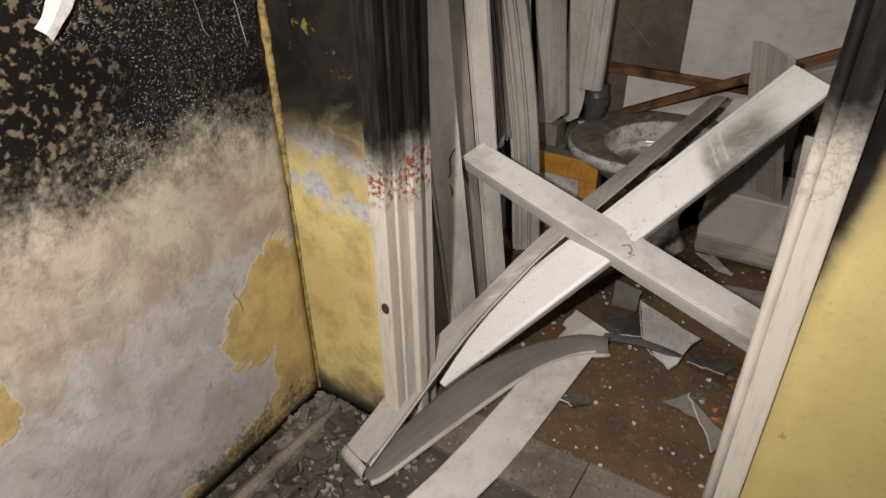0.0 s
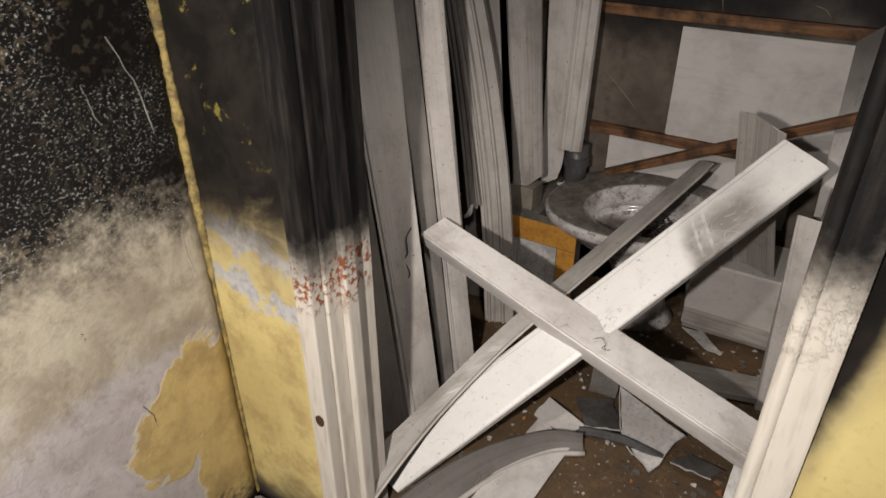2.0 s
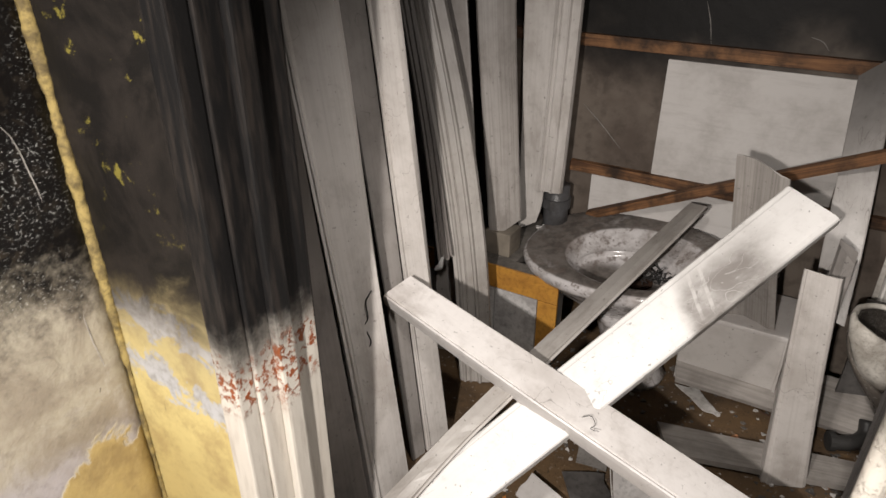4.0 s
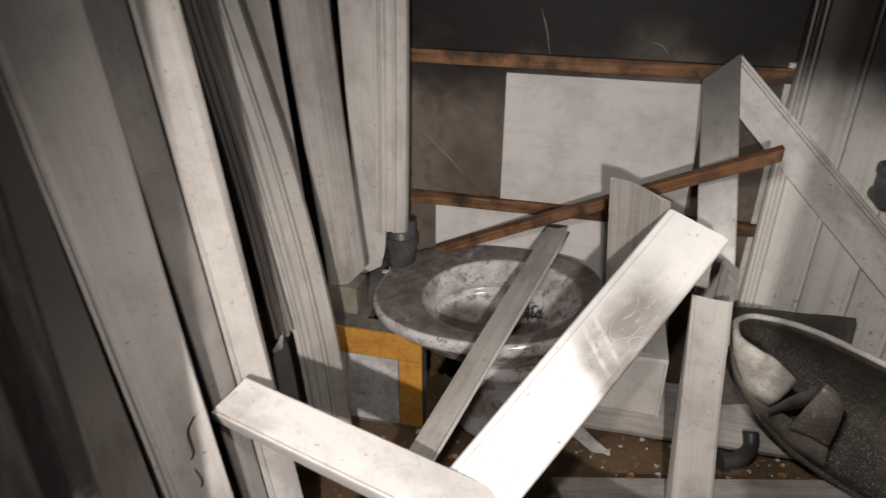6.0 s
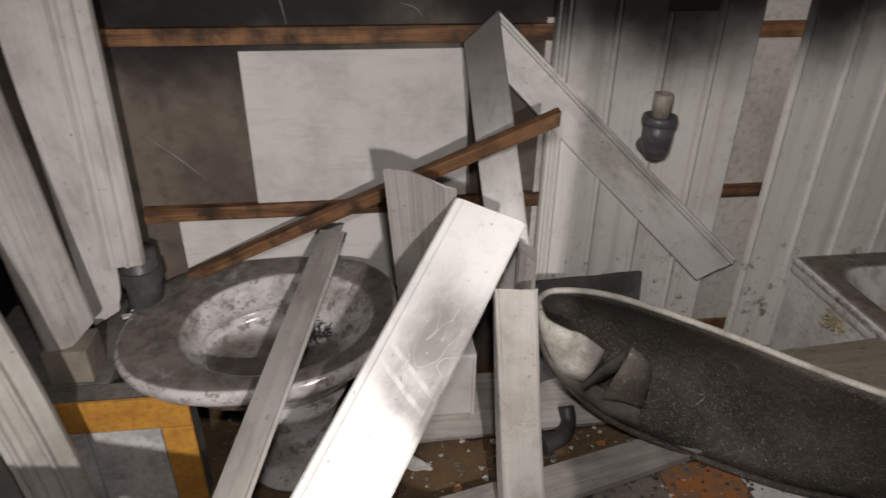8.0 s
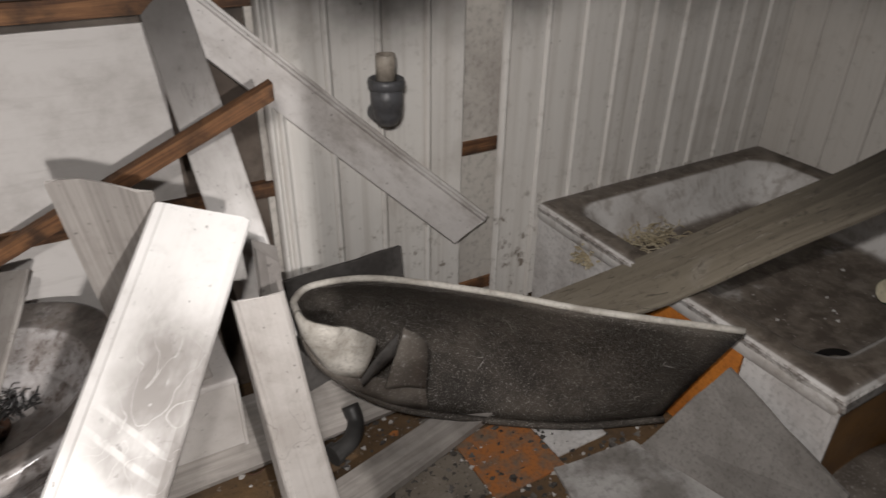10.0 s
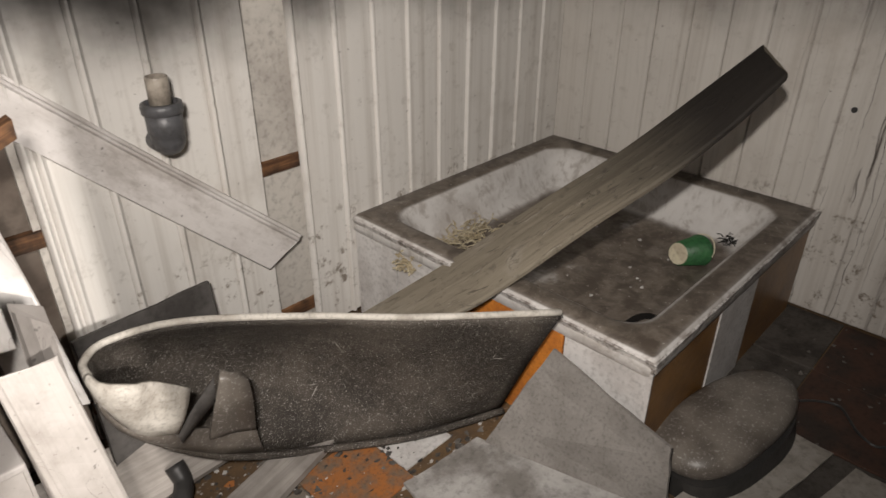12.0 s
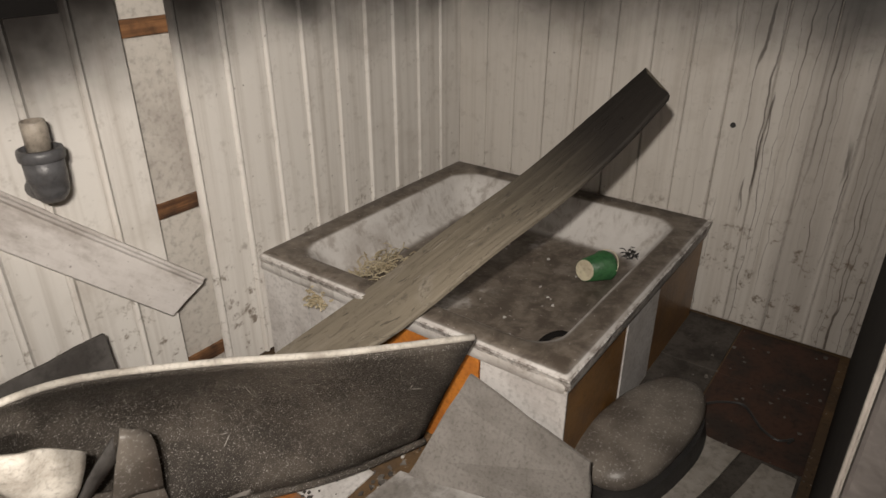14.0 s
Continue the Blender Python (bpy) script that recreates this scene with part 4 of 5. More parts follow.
bm = lathe([(0.034, 0.034, 0.0505, 0, 0), (0.033, 0.033, 0.0535, 0, 0), (0.002, 0.002, 0.0535, 0, 0)], (0, 0), 28)
bmesh.ops.transform(bm, matrix=turn, verts=bm.verts)
part("base", bm, CREAM, shell, "cream coloured bottom")
bm = tube([turn @ V(0.05 * math.cos(a), 0.05 * math.sin(a), -0.05 - 0.02 * math.sin(a)) for a in np.linspace(0, math.pi, 9)], 0.002, 6, 2)
part("handle", bm, CREAM, shell)


def clump(name, centre, size, count, material, label, category, seed, length=0.04, thick=0.0015):
    rnd = random.Random(seed)
    bm = bmesh.new()
    for _ in range(count):
        p = V(centre) + V(rnd.gauss(0, size[0]), rnd.gauss(0, size[1]), abs(rnd.gauss(0, size[2])))
        a = rnd.uniform(0, 6.3)
        d = V(math.cos(a), math.sin(a), rnd.uniform(-0.15, 0.5)) * length * rnd.uniform(0.5, 1.3)
        p.z = max(p.z, centre[2] + thick)
        q = p + d
        q.z = max(q.z, centre[2] + thick)
        m = (p + q) / 2 + V(0, 0, rnd.uniform(0, 0.4) * length)
        tube([p, m, q], thick, 4, 2, bm)
    return tagged(part(name, bm, material), label, category, kind="stuff")


clump("straw_heap", (2.125, 2.63, 0.206), (0.055, 0.035, 0.014), 200, STRAW, "heap of straw and fibre in the tray corner", "straw", 3)
clump("fibre_clump", (2.655, 2.015, 0.206), (0.012, 0.011, 0.012), 260, RUBBER, "dark clump of fibre in the tray", "debris", 4, 0.022)

# curved plank across the tray
rl = [(1.43, 2.68, 0.07), (1.648, 2.539, 0.216), (1.833, 2.419, 0.338), (2.034, 2.288, 0.484), (2.199, 2.18, 0.60), (2.365, 2.073, 0.74), (2.47, 2.004, 0.832)]
rr = [(1.50, 2.43, 0.19), (1.712, 2.277, 0.304), (1.809, 2.214, 0.368), (1.964, 2.113, 0.493), (2.104, 2.023, 0.594), (2.219, 1.948, 0.699), (2.313, 1.887, 0.808)]
board("plank", rl, rr, [(0.0, -0.006), (0.03, 0), (0.25, 0.005), (0.5, 0.0065), (0.75, 0.005), (0.97, 0), (1.0, -0.004)], 0.008, CHARRED, "curved weathered plank, charred at the raised end, across the tray", "plank", rag=0.006, steps=8, seed=5)

# wash basin, sunk askew on its pedestal
BASIN = Matrix.Translation((0.362, 2.583, 0.388)) @ Euler((radians(5.5), radians(-5.5), radians(-10))).to_matrix().to_4x4()


def basin_ring(a, b, z, dx=0.0, dy=0.0, p=2.0, n=64):
    out = []
    for k in range(n):
        c, w = math.cos(2 * math.pi * k / n), math.sin(2 * math.pi * k / n)
        q = p if w < 0 else p + 1.1 * (p - 2.0)
        out.append(BASIN @ V(dx + a * math.copysign(abs(c) ** (2 / q), c), dy + b * math.copysign(abs(w) ** (2 / q), w), z))
    return out


def basin():
    th = thing("wash_basin", (0.40, 2.55, 0), "dirty white ceramic wash basin with grimy rim, askew on pedestal", "basin")
    outer = [basin_ring(a, b, z, dx, dy, p) for a, b, z, dx, dy, p in (
        (0.10, 0.09, -0.185, 0.04, -0.02, 2.0), (0.17, 0.13, -0.150, 0.03, -0.02, 2.0), (0.25, 0.185, -0.095, 0.01, -0.01, 2.1), (0.300, 0.222, -0.050, 0, 0, 2.25), (0.312, 0.232, -0.042, 0, 0, 2.3),
        (0.318, 0.238, -0.030, 0, 0, 2.3), (0.319, 0.239, -0.012, 0, 0, 2.3), (0.314, 0.234, -0.003, 0, 0, 2.3), (0.304, 0.224, 0.0, 0, 0, 2.3),
        (0.226, 0.178, -0.003, 0.045, -0.012, 2.0), (0.214, 0.168, -0.008, 0.046, -0.012, 2.0), (0.205, 0.158, -0.024, 0.046, -0.014, 2.0), (0.193, 0.143, -0.046, 0.046, -0.022, 2.0), (0.182, 0.129, -0.055, 0.046, -0.030, 2.0),
        (0.178, 0.126, -0.057, 0.046, -0.031, 2.0), (0.180, 0.128, -0.069, 0.046, -0.031, 2.0), (0.172, 0.120, -0.076, 0.046, -0.030, 2.0), (0.125, 0.088, -0.094, 0.05, -0.02, 2.0), (0.045, 0.04, -0.106, 0.06, 0.0, 2.0), (0.012, 0.011, -0.112, 0.062, 0.0, 2.0))]
    bowl = part("bowl", grid_uv(bmesh.new(), outer), CERAMIC, th, "", True)
    part("pedestal", lathe([(0.13, 0.12, 0.0, 0, 0), (0.13, 0.12, 0.012, 0, 0), (0.10, 0.09, 0.05, 0, 0), (0.085, 0.08, 0.12, 0, 0), (0.11, 0.10, 0.195, 0, 0), (0.13, 0.12, 0.235, 0, 0)], (0.43, 2.53), 32), CERAMIC, th, "", True)
    drain = lathe([(0.036, 0.036, -0.106, 0, 0), (0.036, 0.036, -0.099, 0, 0), (0.022, 0.022, -0.099, 0, 0), (0.02, 0.02, -0.105, 0, 0)], (0.062, 0.0), 20)
    bmesh.ops.transform(drain, matrix=BASIN, verts=drain.verts)
    part("drain", drain, RUST, bowl, "rusty drain ring")
    return th


basin()
clump("fibre_clump", (0.475, 2.60, 0.305), (0.024, 0.018, 0.012), 70, RUBBER, "dark tangled fibre round the drain", "debris", 8, 0.03)

# tiled box beside the basin
box = thing("tiled_box", (0.0, 2.55, 0), "low cement box faced with ochre and marbled tiles", "box")
part("body", cuboid((-0.26, 2.47, 0.0), (0.06, 2.80, 0.318), 0.004, cuboid((-0.26, 2.412, 0.0), (0.228, 2.4695, 0.318), 0.004)), CEMENT, box)
for x0, x1, z0, z1, m in ((-0.02, 0.232, 0.243, 0.322, OCHRE), (-0.26, -0.023, 0.243, 0.322, OCHRE), (0.168, 0.232, 0.02, 0.2405, OCHRE), (0.02, 0.1655, 0.02, 0.2405, WHITE_TILE), (-0.128, 0.0175, 0.02, 0.2405, WHITE_TILE), (-0.26, -0.1305, 0.02, 0.2405, WHITE_TILE)):
    part("tile", cuboid((x0, 2.402, z0), (x1, 2.4115, z1), 0.0015), m, box, "ochre tile" if m is OCHRE else "white marbled tile")

# standing pipe beside the basin
pipe = thing("drain_pipe", (0.085, 2.74, 0.318), "dark grey drain pipe rising beside the basin", "pipe")
part("socket", tube([(0.085, 2.72, 0.318), (0.085, 2.72, 0.50)], 0.042, 18, 2), PIPE, pipe, "", True)
part("socket", tube([(0.085, 2.72, 0.42), (0.085, 2.72, 0.455)], 0.048, 18, 2), PIPE, pipe)

# boards leaning against the side wall
LEAN = "boards leaning at the side wall"
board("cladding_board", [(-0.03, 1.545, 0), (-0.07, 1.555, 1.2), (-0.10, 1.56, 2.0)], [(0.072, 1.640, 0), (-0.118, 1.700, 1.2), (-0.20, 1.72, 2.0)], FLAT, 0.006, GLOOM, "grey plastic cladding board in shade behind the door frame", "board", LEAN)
board("cladding_board", [(0.076, 1.645, 0), (0.004, 1.672, 0.42), (-0.066, 1.692, 0.8), (-0.136, 1.71, 1.2), (-0.24, 1.73, 2.0)], [(0.108, 1.765, 0), (0.062, 1.762, 0.42), (0.020, 1.762, 0.8), (-0.022, 1.76, 1.2), (-0.13, 1.76, 2.0)], RIBBED, 0.007, LEANER, "dirty white ribbed plastic board leaning upright", "board", LEAN, rag=0.003)
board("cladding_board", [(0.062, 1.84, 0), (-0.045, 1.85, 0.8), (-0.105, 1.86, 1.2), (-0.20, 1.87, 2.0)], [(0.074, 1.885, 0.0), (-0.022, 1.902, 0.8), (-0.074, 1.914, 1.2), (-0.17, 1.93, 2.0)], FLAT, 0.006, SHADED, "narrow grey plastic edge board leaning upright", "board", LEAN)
board("cladding_board", [(0.076, 1.888, 0), (0.024, 1.897, 0.42), (-0.023, 1.906, 0.8), (-0.073, 1.915, 1.2), (-0.17, 1.93, 2.0)], [(0.118, 1.948, 0), (0.080, 1.932, 0.42), (0.044, 1.918, 0.8), (0.004, 1.905, 1.2), (-0.09, 1.90, 2.0)], RIBBED, 0.007, LEANER, "dirty white ribbed plastic board, stained at the foot", "board", LEAN, rag=0.003)
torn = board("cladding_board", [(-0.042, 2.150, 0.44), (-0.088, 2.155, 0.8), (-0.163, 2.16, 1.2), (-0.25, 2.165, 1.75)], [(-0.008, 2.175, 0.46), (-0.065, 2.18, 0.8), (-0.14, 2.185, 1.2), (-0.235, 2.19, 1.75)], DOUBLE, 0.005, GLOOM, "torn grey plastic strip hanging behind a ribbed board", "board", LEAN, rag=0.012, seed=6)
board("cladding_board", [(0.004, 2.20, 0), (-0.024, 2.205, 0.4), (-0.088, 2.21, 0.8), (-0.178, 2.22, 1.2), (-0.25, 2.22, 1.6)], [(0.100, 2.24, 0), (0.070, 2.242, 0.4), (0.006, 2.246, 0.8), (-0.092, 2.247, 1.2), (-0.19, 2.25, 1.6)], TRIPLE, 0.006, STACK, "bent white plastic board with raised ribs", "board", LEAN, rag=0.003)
board("cladding_board", [(-0.14, 2.31, 0.0), (-0.17, 2.31, 0.8), (-0.23, 2.31, 1.7)], [(0.015, 2.335, 0.0), (-0.035, 2.335, 0.8), (-0.115, 2.335, 1.7)], FLAT, 0.006, SHADED, "plastic board at the back of the stack, darkened as in shade", "board", LEAN)
board("cladding_board", [(-0.045, 2.478, 0.375), (-0.075, 2.482, 0.7), (-0.120, 2.486, 1.15), (-0.16, 2.49, 2.0)], [(0.040, 2.535, 0.436), (0.012, 2.545, 0.7), (-0.024, 2.552, 1.15), (-0.06, 2.56, 2.0)], [(0, -0.006), (0.05, 0), (0.25, 0.006), (0.5, 0.009), (0.75, 0.006), (0.95, 0), (1, -0.006)], 0.005, STRIPED, "bent grey plastic board standing on the tiled box", "board", LEAN, rag=0.006)
board("cladding_board", [(-0.03, 2.672, 0.326), (-0.042, 2.68, 0.7), (-0.056, 2.685, 1.1), (-0.08, 2.70, 2.0)], [(0.036, 2.672, 0.37), (0.052, 2.68, 0.5), (0.062, 2.69, 1.1), (0.055, 2.70, 2.0)], FLAT, 0.006, LEANER, "wide dirty white plastic board standing on the tiled box", "board", LEAN, rag=0.004)
board("cladding_board", [(0.028, 2.656, 0.492), (0.032, 2.662, 0.7), (0.038, 2.672, 1.1), (0.05, 2.69, 2.0)], [(0.120, 2.652, 0.496), (0.124, 2.66, 0.7), (0.128, 2.675, 1.1), (0.13, 2.70, 2.0)], TRIPLE, 0.007, LEANER, "white ribbed plastic channel hanging before a wider board", "board", LEAN, rag=0.002)
scrap = strip_rows([(-0.035, 2.118, 0.437), (-0.018, 2.108, 0.462), (-0.006, 2.112, 0.486)], [(-0.028, 2.125, 0.430), (-0.006, 2.115, 0.452), (-0.004, 2.118, 0.488)], outline([(0, 0), (0.5, 0.003), (1, 0)], 0.0015), 4)
part("torn_shard", grid_uv(bmesh.new(), scrap), PAPER, torn, "bright torn shard")

# boards thrown across the room
board("wide_board", [(0.769, 2.301, 0.796), (0.42, 1.88, 0.425), (0.075, 1.455, 0.06)], [(0.886, 2.264, 0.757), (0.535, 1.835, 0.385), (0.19, 1.43, 0.022)], TROUGH, 0.003, CLEAN, "wide glossy white plastic board lying aslant, scuffed near its top", "board", rag=0.002)
board("cross_board", [(0.05, 1.878, 0.565), (0.46, 1.872, 0.432), (0.96, 1.855, 0.275)], [(0.013, 1.807, 0.533), (0.44, 1.785, 0.395), (0.96, 1.755, 0.243)], DEEP, 0.004, WHITE, "dirty white plastic board fallen across the doorway", "board", rag=0.003)
strip = thing("thin_strip", (0.3, 1.9, 0.0), "long thin grey plastic strip folded back on itself at the threshold", "strip")
strip_l = [(0.509, 2.722, 0.53), (0.410, 2.28, 0.462), (0.302, 1.799, 0.382), (0.195, 1.604, 0.232), (0.127, 1.402, 0.140), (0.117, 1.166, 0.085), (0.112, 1.084, 0.062)]
strip_r = [(0.571, 2.649, 0.559), (0.470, 2.25, 0.475), (0.351, 1.792, 0.378), (0.286, 1.683, 0.290), (0.213, 1.505, 0.166), (0.195, 1.202, 0.080), (0.192, 1.085, 0.052)]
part("arm", grid_uv(bmesh.new(), strip_rows(strip_l, strip_r, outline([(0, -0.004), (0.04, 0), (0.5, 0.0015), (0.93, 0), (0.97, 0.002), (1, -0.004)], 0.003), 8)), STACK, strip)
part("flange", tube([V(p) + V(0.001, 0, -0.004) for p in spline(strip_r, 4)], 0.0035, 6, 1), LEANER, strip, "pale rolled edge", True)
bow_u = [(0.192, 1.074, 0.058), (0.190, 1.125, 0.064), (0.204, 1.233, 0.070), (0.247, 1.449, 0.080), (0.324, 1.628, 0.080), (0.432, 1.776, 0.070), (0.517, 1.837, 0.055)]
bow_d = [(0.205, 1.070, 0.012), (0.222, 1.105, 0.010), (0.250, 1.217, 0.010), (0.304, 1.423, 0.010), (0.364, 1.614, 0.010), (0.449, 1.752, 0.010), (0.532, 1.814, 0.010)]
part("bowed_arm", grid_uv(bmesh.new(), strip_rows(bow_u, bow_d, outline([(0, 0), (0.06, -0.006), (0.3, -0.011), (0.6, -0.011), (0.85, -0.006), (1, 0)], 0.003), 8)), DULL, strip, "dark ribbed inner face")
part("edge", tube([V(p) + V(0.003, -0.004, 0.002) for p in spline(bow_d, 4)], 0.0075, 8, 1), LEANER, strip, "pale rounded edge", True)
fold = []
for k in range(13):
    a = math.pi * k / 12
    fold.append([V(0.152 + 0.040 * u, 1.083 - 0.020 * math.sin(a) - 0.010 * u, 0.058 + 0.002 * math.cos(a) - 0.022 * (1 - math.cos(a)) * 0.8 - 0.006 * u) for u in (-1, -0.5, 0, 0.5, 1)])
part("fold", grid_uv(bmesh.new(), [r + [p + V(0, 0.003, 0) for p in reversed(r)] for r in fold]), GREY, strip, "creased fold", True)
board("floor_strip", [(0.10, 0.72, 0.0), (0.30, 1.08, 0.006), (0.375, 1.87, 0.015)], [(0.24, 0.72, 0.0), (0.44, 1.16, 0.006), (0.495, 1.80, 0.015)], FLAT, 0.005, WHITE, "flat white plastic strip lying on the threshold", "strip", rag=0.003)
board("curled_board", [(0.655, 2.345, 0.839), (0.675, 2.44, 0.58), (0.70, 2.61, 0.262)], [(0.772, 2.312, 0.806), (0.79, 2.41, 0.56), (0.825, 2.575, 0.262)], [(0, 0.012), (0.1, 0.002), (0.3, -0.004), (0.6, 0.0), (0.85, 0.006), (1, 0)], 0.004, STRIPED, "curled dull white plastic board standing behind others", "board", rag=0.004)
board("channel_board", [(0.846, 2.312, 0.60), (0.868, 2.278, 0.3), (0.891, 2.245, 0.0)], [(0.928, 2.300, 0.60), (0.958, 2.292, 0.3), (0.995, 2.285, 0.0)], TROUGH, 0.004, LEANER, "white plastic channel standing askew on the floor", "board", rag=0.005)
board("torn_strip", [(0.900, 2.372, 0.655), (0.895, 2.366, 0.3), (0.90, 2.36, 0.0)], [(0.946, 2.392, 0.615), (0.945, 2.384, 0.3), (0.95, 2.372, 0.0)], [(0, 0.008), (0.2, 0), (0.6, -0.003), (1, 0.004)], 0.003, SHADED, "ragged plastic strip behind the white channel, darkened as in shade", "strip", rag=0.018, seed=9)
folded = thing("folded_board", (0.93, 2.78, 0.3), "white plastic board folded over into a peak against the wall", "board")
part("upright_arm", grid_uv(bmesh.new(), strip_rows([(0.852, 2.775, 0.945), (0.875, 2.56, 0.62), (0.888, 2.435, 0.43)], [(0.930, 2.787, 1.012), (0.962, 2.54, 0.62), (0.970, 2.415, 0.42)], outline(FLAT, 0.004))), SMUDGED, folded)
part("sloping_arm", grid_uv(bmesh.new(), strip_rows([(0.934, 2.79, 1.010), (1.28, 2.785, 0.68), (1.634, 2.772, 0.352)], [(0.935, 2.785, 0.875), (1.22, 2.78, 0.59), (1.526, 2.768, 0.288)], outline(RIBBED, 0.005), 6, 0.004, 3)), WHITE, folded)

# loose batten
bm = grid_uv(bmesh.new(), [[p + V(0, -0.012, -0.016), p + V(0, -0.014, 0.014), p + V(0, 0.012, 0.016), p + V(0, 0.014, -0.014)] for p in spline([(0.17, 2.80, 0.375), (0.59, 2.675, 0.612), (1.013, 2.549, 0.848)], 6)])
tagged(part("loose_batten", bm, BATTEN), "scorched brown batten leaning across the back wall", "batten")

# blackened board at the wall
tagged(part("small_board", slab([(1.03, 2.70, 0.36), (1.345, 2.735, 0.35), (1.335, 2.66, 0.02), (1.02, 2.60, 0.02)], 0.012, 0.003, 3, 5), BLACKED), "small blackened board leaning at the wall", "board")

# rolled lining sheet
def rolled_sheet():
    th = thing("lining_sheet", (1.5, 2.35, 0), "curled stiff lining sheet, black speckled inside with a pale edge", "sheet")
    top = spline([(0.984, 2.457, 0.435), (1.0, 2.52, 0.425), (1.06, 2.565, 0.415), (1.19, 2.53, 0.41), (1.38, 2.38, 0.40), (1.54, 2.23, 0.39), (1.77, 2.04, 0.38)], 8)
    low = spline([(0.985, 2.445, 0.43), (1.0, 2.47, 0.33), (1.07, 2.49, 0.21), (1.20, 2.48, 0.08), (1.39, 2.405, 0.015), (1.57, 2.285, 0.012), (1.77, 2.19, 0.02)], 8)
    rows, rim = [], []
    back = V(0.45, 0.89, 0)
    for i, (a, b) in enumerate(zip(top, low)):
        s = i / (len(top) - 1)
        deep = (0.03 + 0.26 * s * (1 - s)) * min(1, 3 * (1 - s) + 0.15)
        face = [a.lerp(b, k / 10) + back * (deep * math.sin(math.pi * k / 10)) for k in range(11)]
        rows.append(face + [p + back * 0.012 for p in reversed(face)])
        rim.append(a + V(0, 0, 0.002) + back * 0.006)
    lining = part("sheet", grid_uv(bmesh.new(), rows), SPECKLED, th, "", True)
    part("edge", tube(rim, 0.0075, 8, 1), FOAM, lining, "pale broken edge", True)
    lip = [p + V(0.0, -0.012, 0.008) for p in low[10:]]
    part("lower_edge", tube(lip, 0.009, 8, 1), SPECKLED, lining, "", True)
    flap = strip_rows([(0.983, 2.455, 0.448), (0.99, 2.42, 0.443), (1.03, 2.395, 0.43), (1.07, 2.41, 0.405), (1.134, 2.42, 0.346)], [(0.984, 2.452, 0.425), (0.992, 2.43, 0.375), (1.02, 2.425, 0.315), (1.055, 2.43, 0.275), (1.093, 2.42, 0.262)], outline([(0, 0), (0.3, 0.006), (0.7, 0.006), (1, 0)], 0.007))
    part("curled_flap", grid_uv(bmesh.new(), flap), FOAM, th, "pale curled flap", True)
    flap = strip_rows([(0.984, 2.452, 0.425), (0.992, 2.433, 0.375), (1.02, 2.428, 0.315), (1.10, 2.44, 0.25), (1.17, 2.45, 0.20), (1.25, 2.43, 0.155)], [(0.986, 2.448, 0.415), (1.0, 2.46, 0.33), (1.05, 2.475, 0.235), (1.12, 2.48, 0.15), (1.20, 2.47, 0.085), (1.27, 2.45, 0.06)], outline([(0, 0), (0.5, 0.006), (1, 0)], 0.006))
    part("front_wall", grid_uv(bmesh.new(), flap), LID, th, "grey speckled outer side", True)
    flap = strip_rows([(1.155, 2.438, 0.19), (1.175, 2.43, 0.27), (1.192, 2.425, 0.325), (1.205, 2.44, 0.338)], [(1.25, 2.43, 0.155), (1.25, 2.42, 0.23), (1.249, 2.42, 0.29), (1.245, 2.435, 0.312)], outline([(0, 0), (0.5, -0.006), (1, 0)], 0.006))
    part("torn_tongue", grid_uv(bmesh.new(), flap), LID, th, "grey torn tongue", True)
    flap = strip_rows([(1.095, 2.43, 0.25), (1.14, 2.435, 0.29), (1.185, 2.43, 0.335)], [(1.10, 2.43, 0.225), (1.15, 2.435, 0.255), (1.178, 2.43, 0.28)], outline([(0, 0), (1, 0)], 0.004))
    part("torn_sliver", grid_uv(bmesh.new(), flap), BLACKED, th, "dark torn sliver", True)
    return th


rolled_sheet()

# sheets on the floor by the tray
tagged(part("leaning_sheet", slab([(1.803, 2.074, 0.253), (1.79, 1.769, 0.176), (1.765, 1.74, 0.012), (1.66, 2.15, 0.012)], 0.008, 0.003, 6, 6), ASBESTOS), "grey fibre-cement sheet leaning on the tray", "sheet")
tagged(part("floor_sheet", slab([(1.45, 2.195, 0.02), (1.665, 2.17, 0.02), (1.78, 1.72, 0.02), (1.36, 1.72, 0.02)], 0.007, 0.004, 7, 6), SMEARED), "smeared grey sheet lying on the floor", "sheet")
bm = slab([(1.60, 1.785, 0.03), (2.192, 1.679, 0.03), (2.185, 1.546, 0.03), (1.60, 1.66, 0.03)], 0.008, 0.003, 8, 5)
tagged(part("floor_sheet", bm, DUSTY), "pale dusty offcut of sheet on the floor", "sheet")
bm = slab([(1.70, 1.60, 0.03), (2.172, 1.496, 0.03), (2.165, 1.42, 0.03), (1.70, 1.43, 0.03)], 0.008, 0.003, 9, 5)
tagged(part("floor_sheet", bm, DUSTY), "pale dusty offcut of sheet on the floor", "sheet")

# oval lid
seat = thing("toilet_lid", (2.07, 1.745, 0), "dusty grey domed toilet lid lying on the floor", "toilet lid")
bm = bmesh.new()
def lid_ring(a, c, z, n=48, p=2.6):
    out = []
    for k in range(n):
        s, w = math.cos(2 * math.pi * k / n), math.sin(2 * math.pi * k / n)
        out.append(V(a * math.copysign(abs(s) ** (2 / p), s), c * math.copysign(abs(w) ** (2 / p), w) * (1 - 0.12 * s), z))
    return out


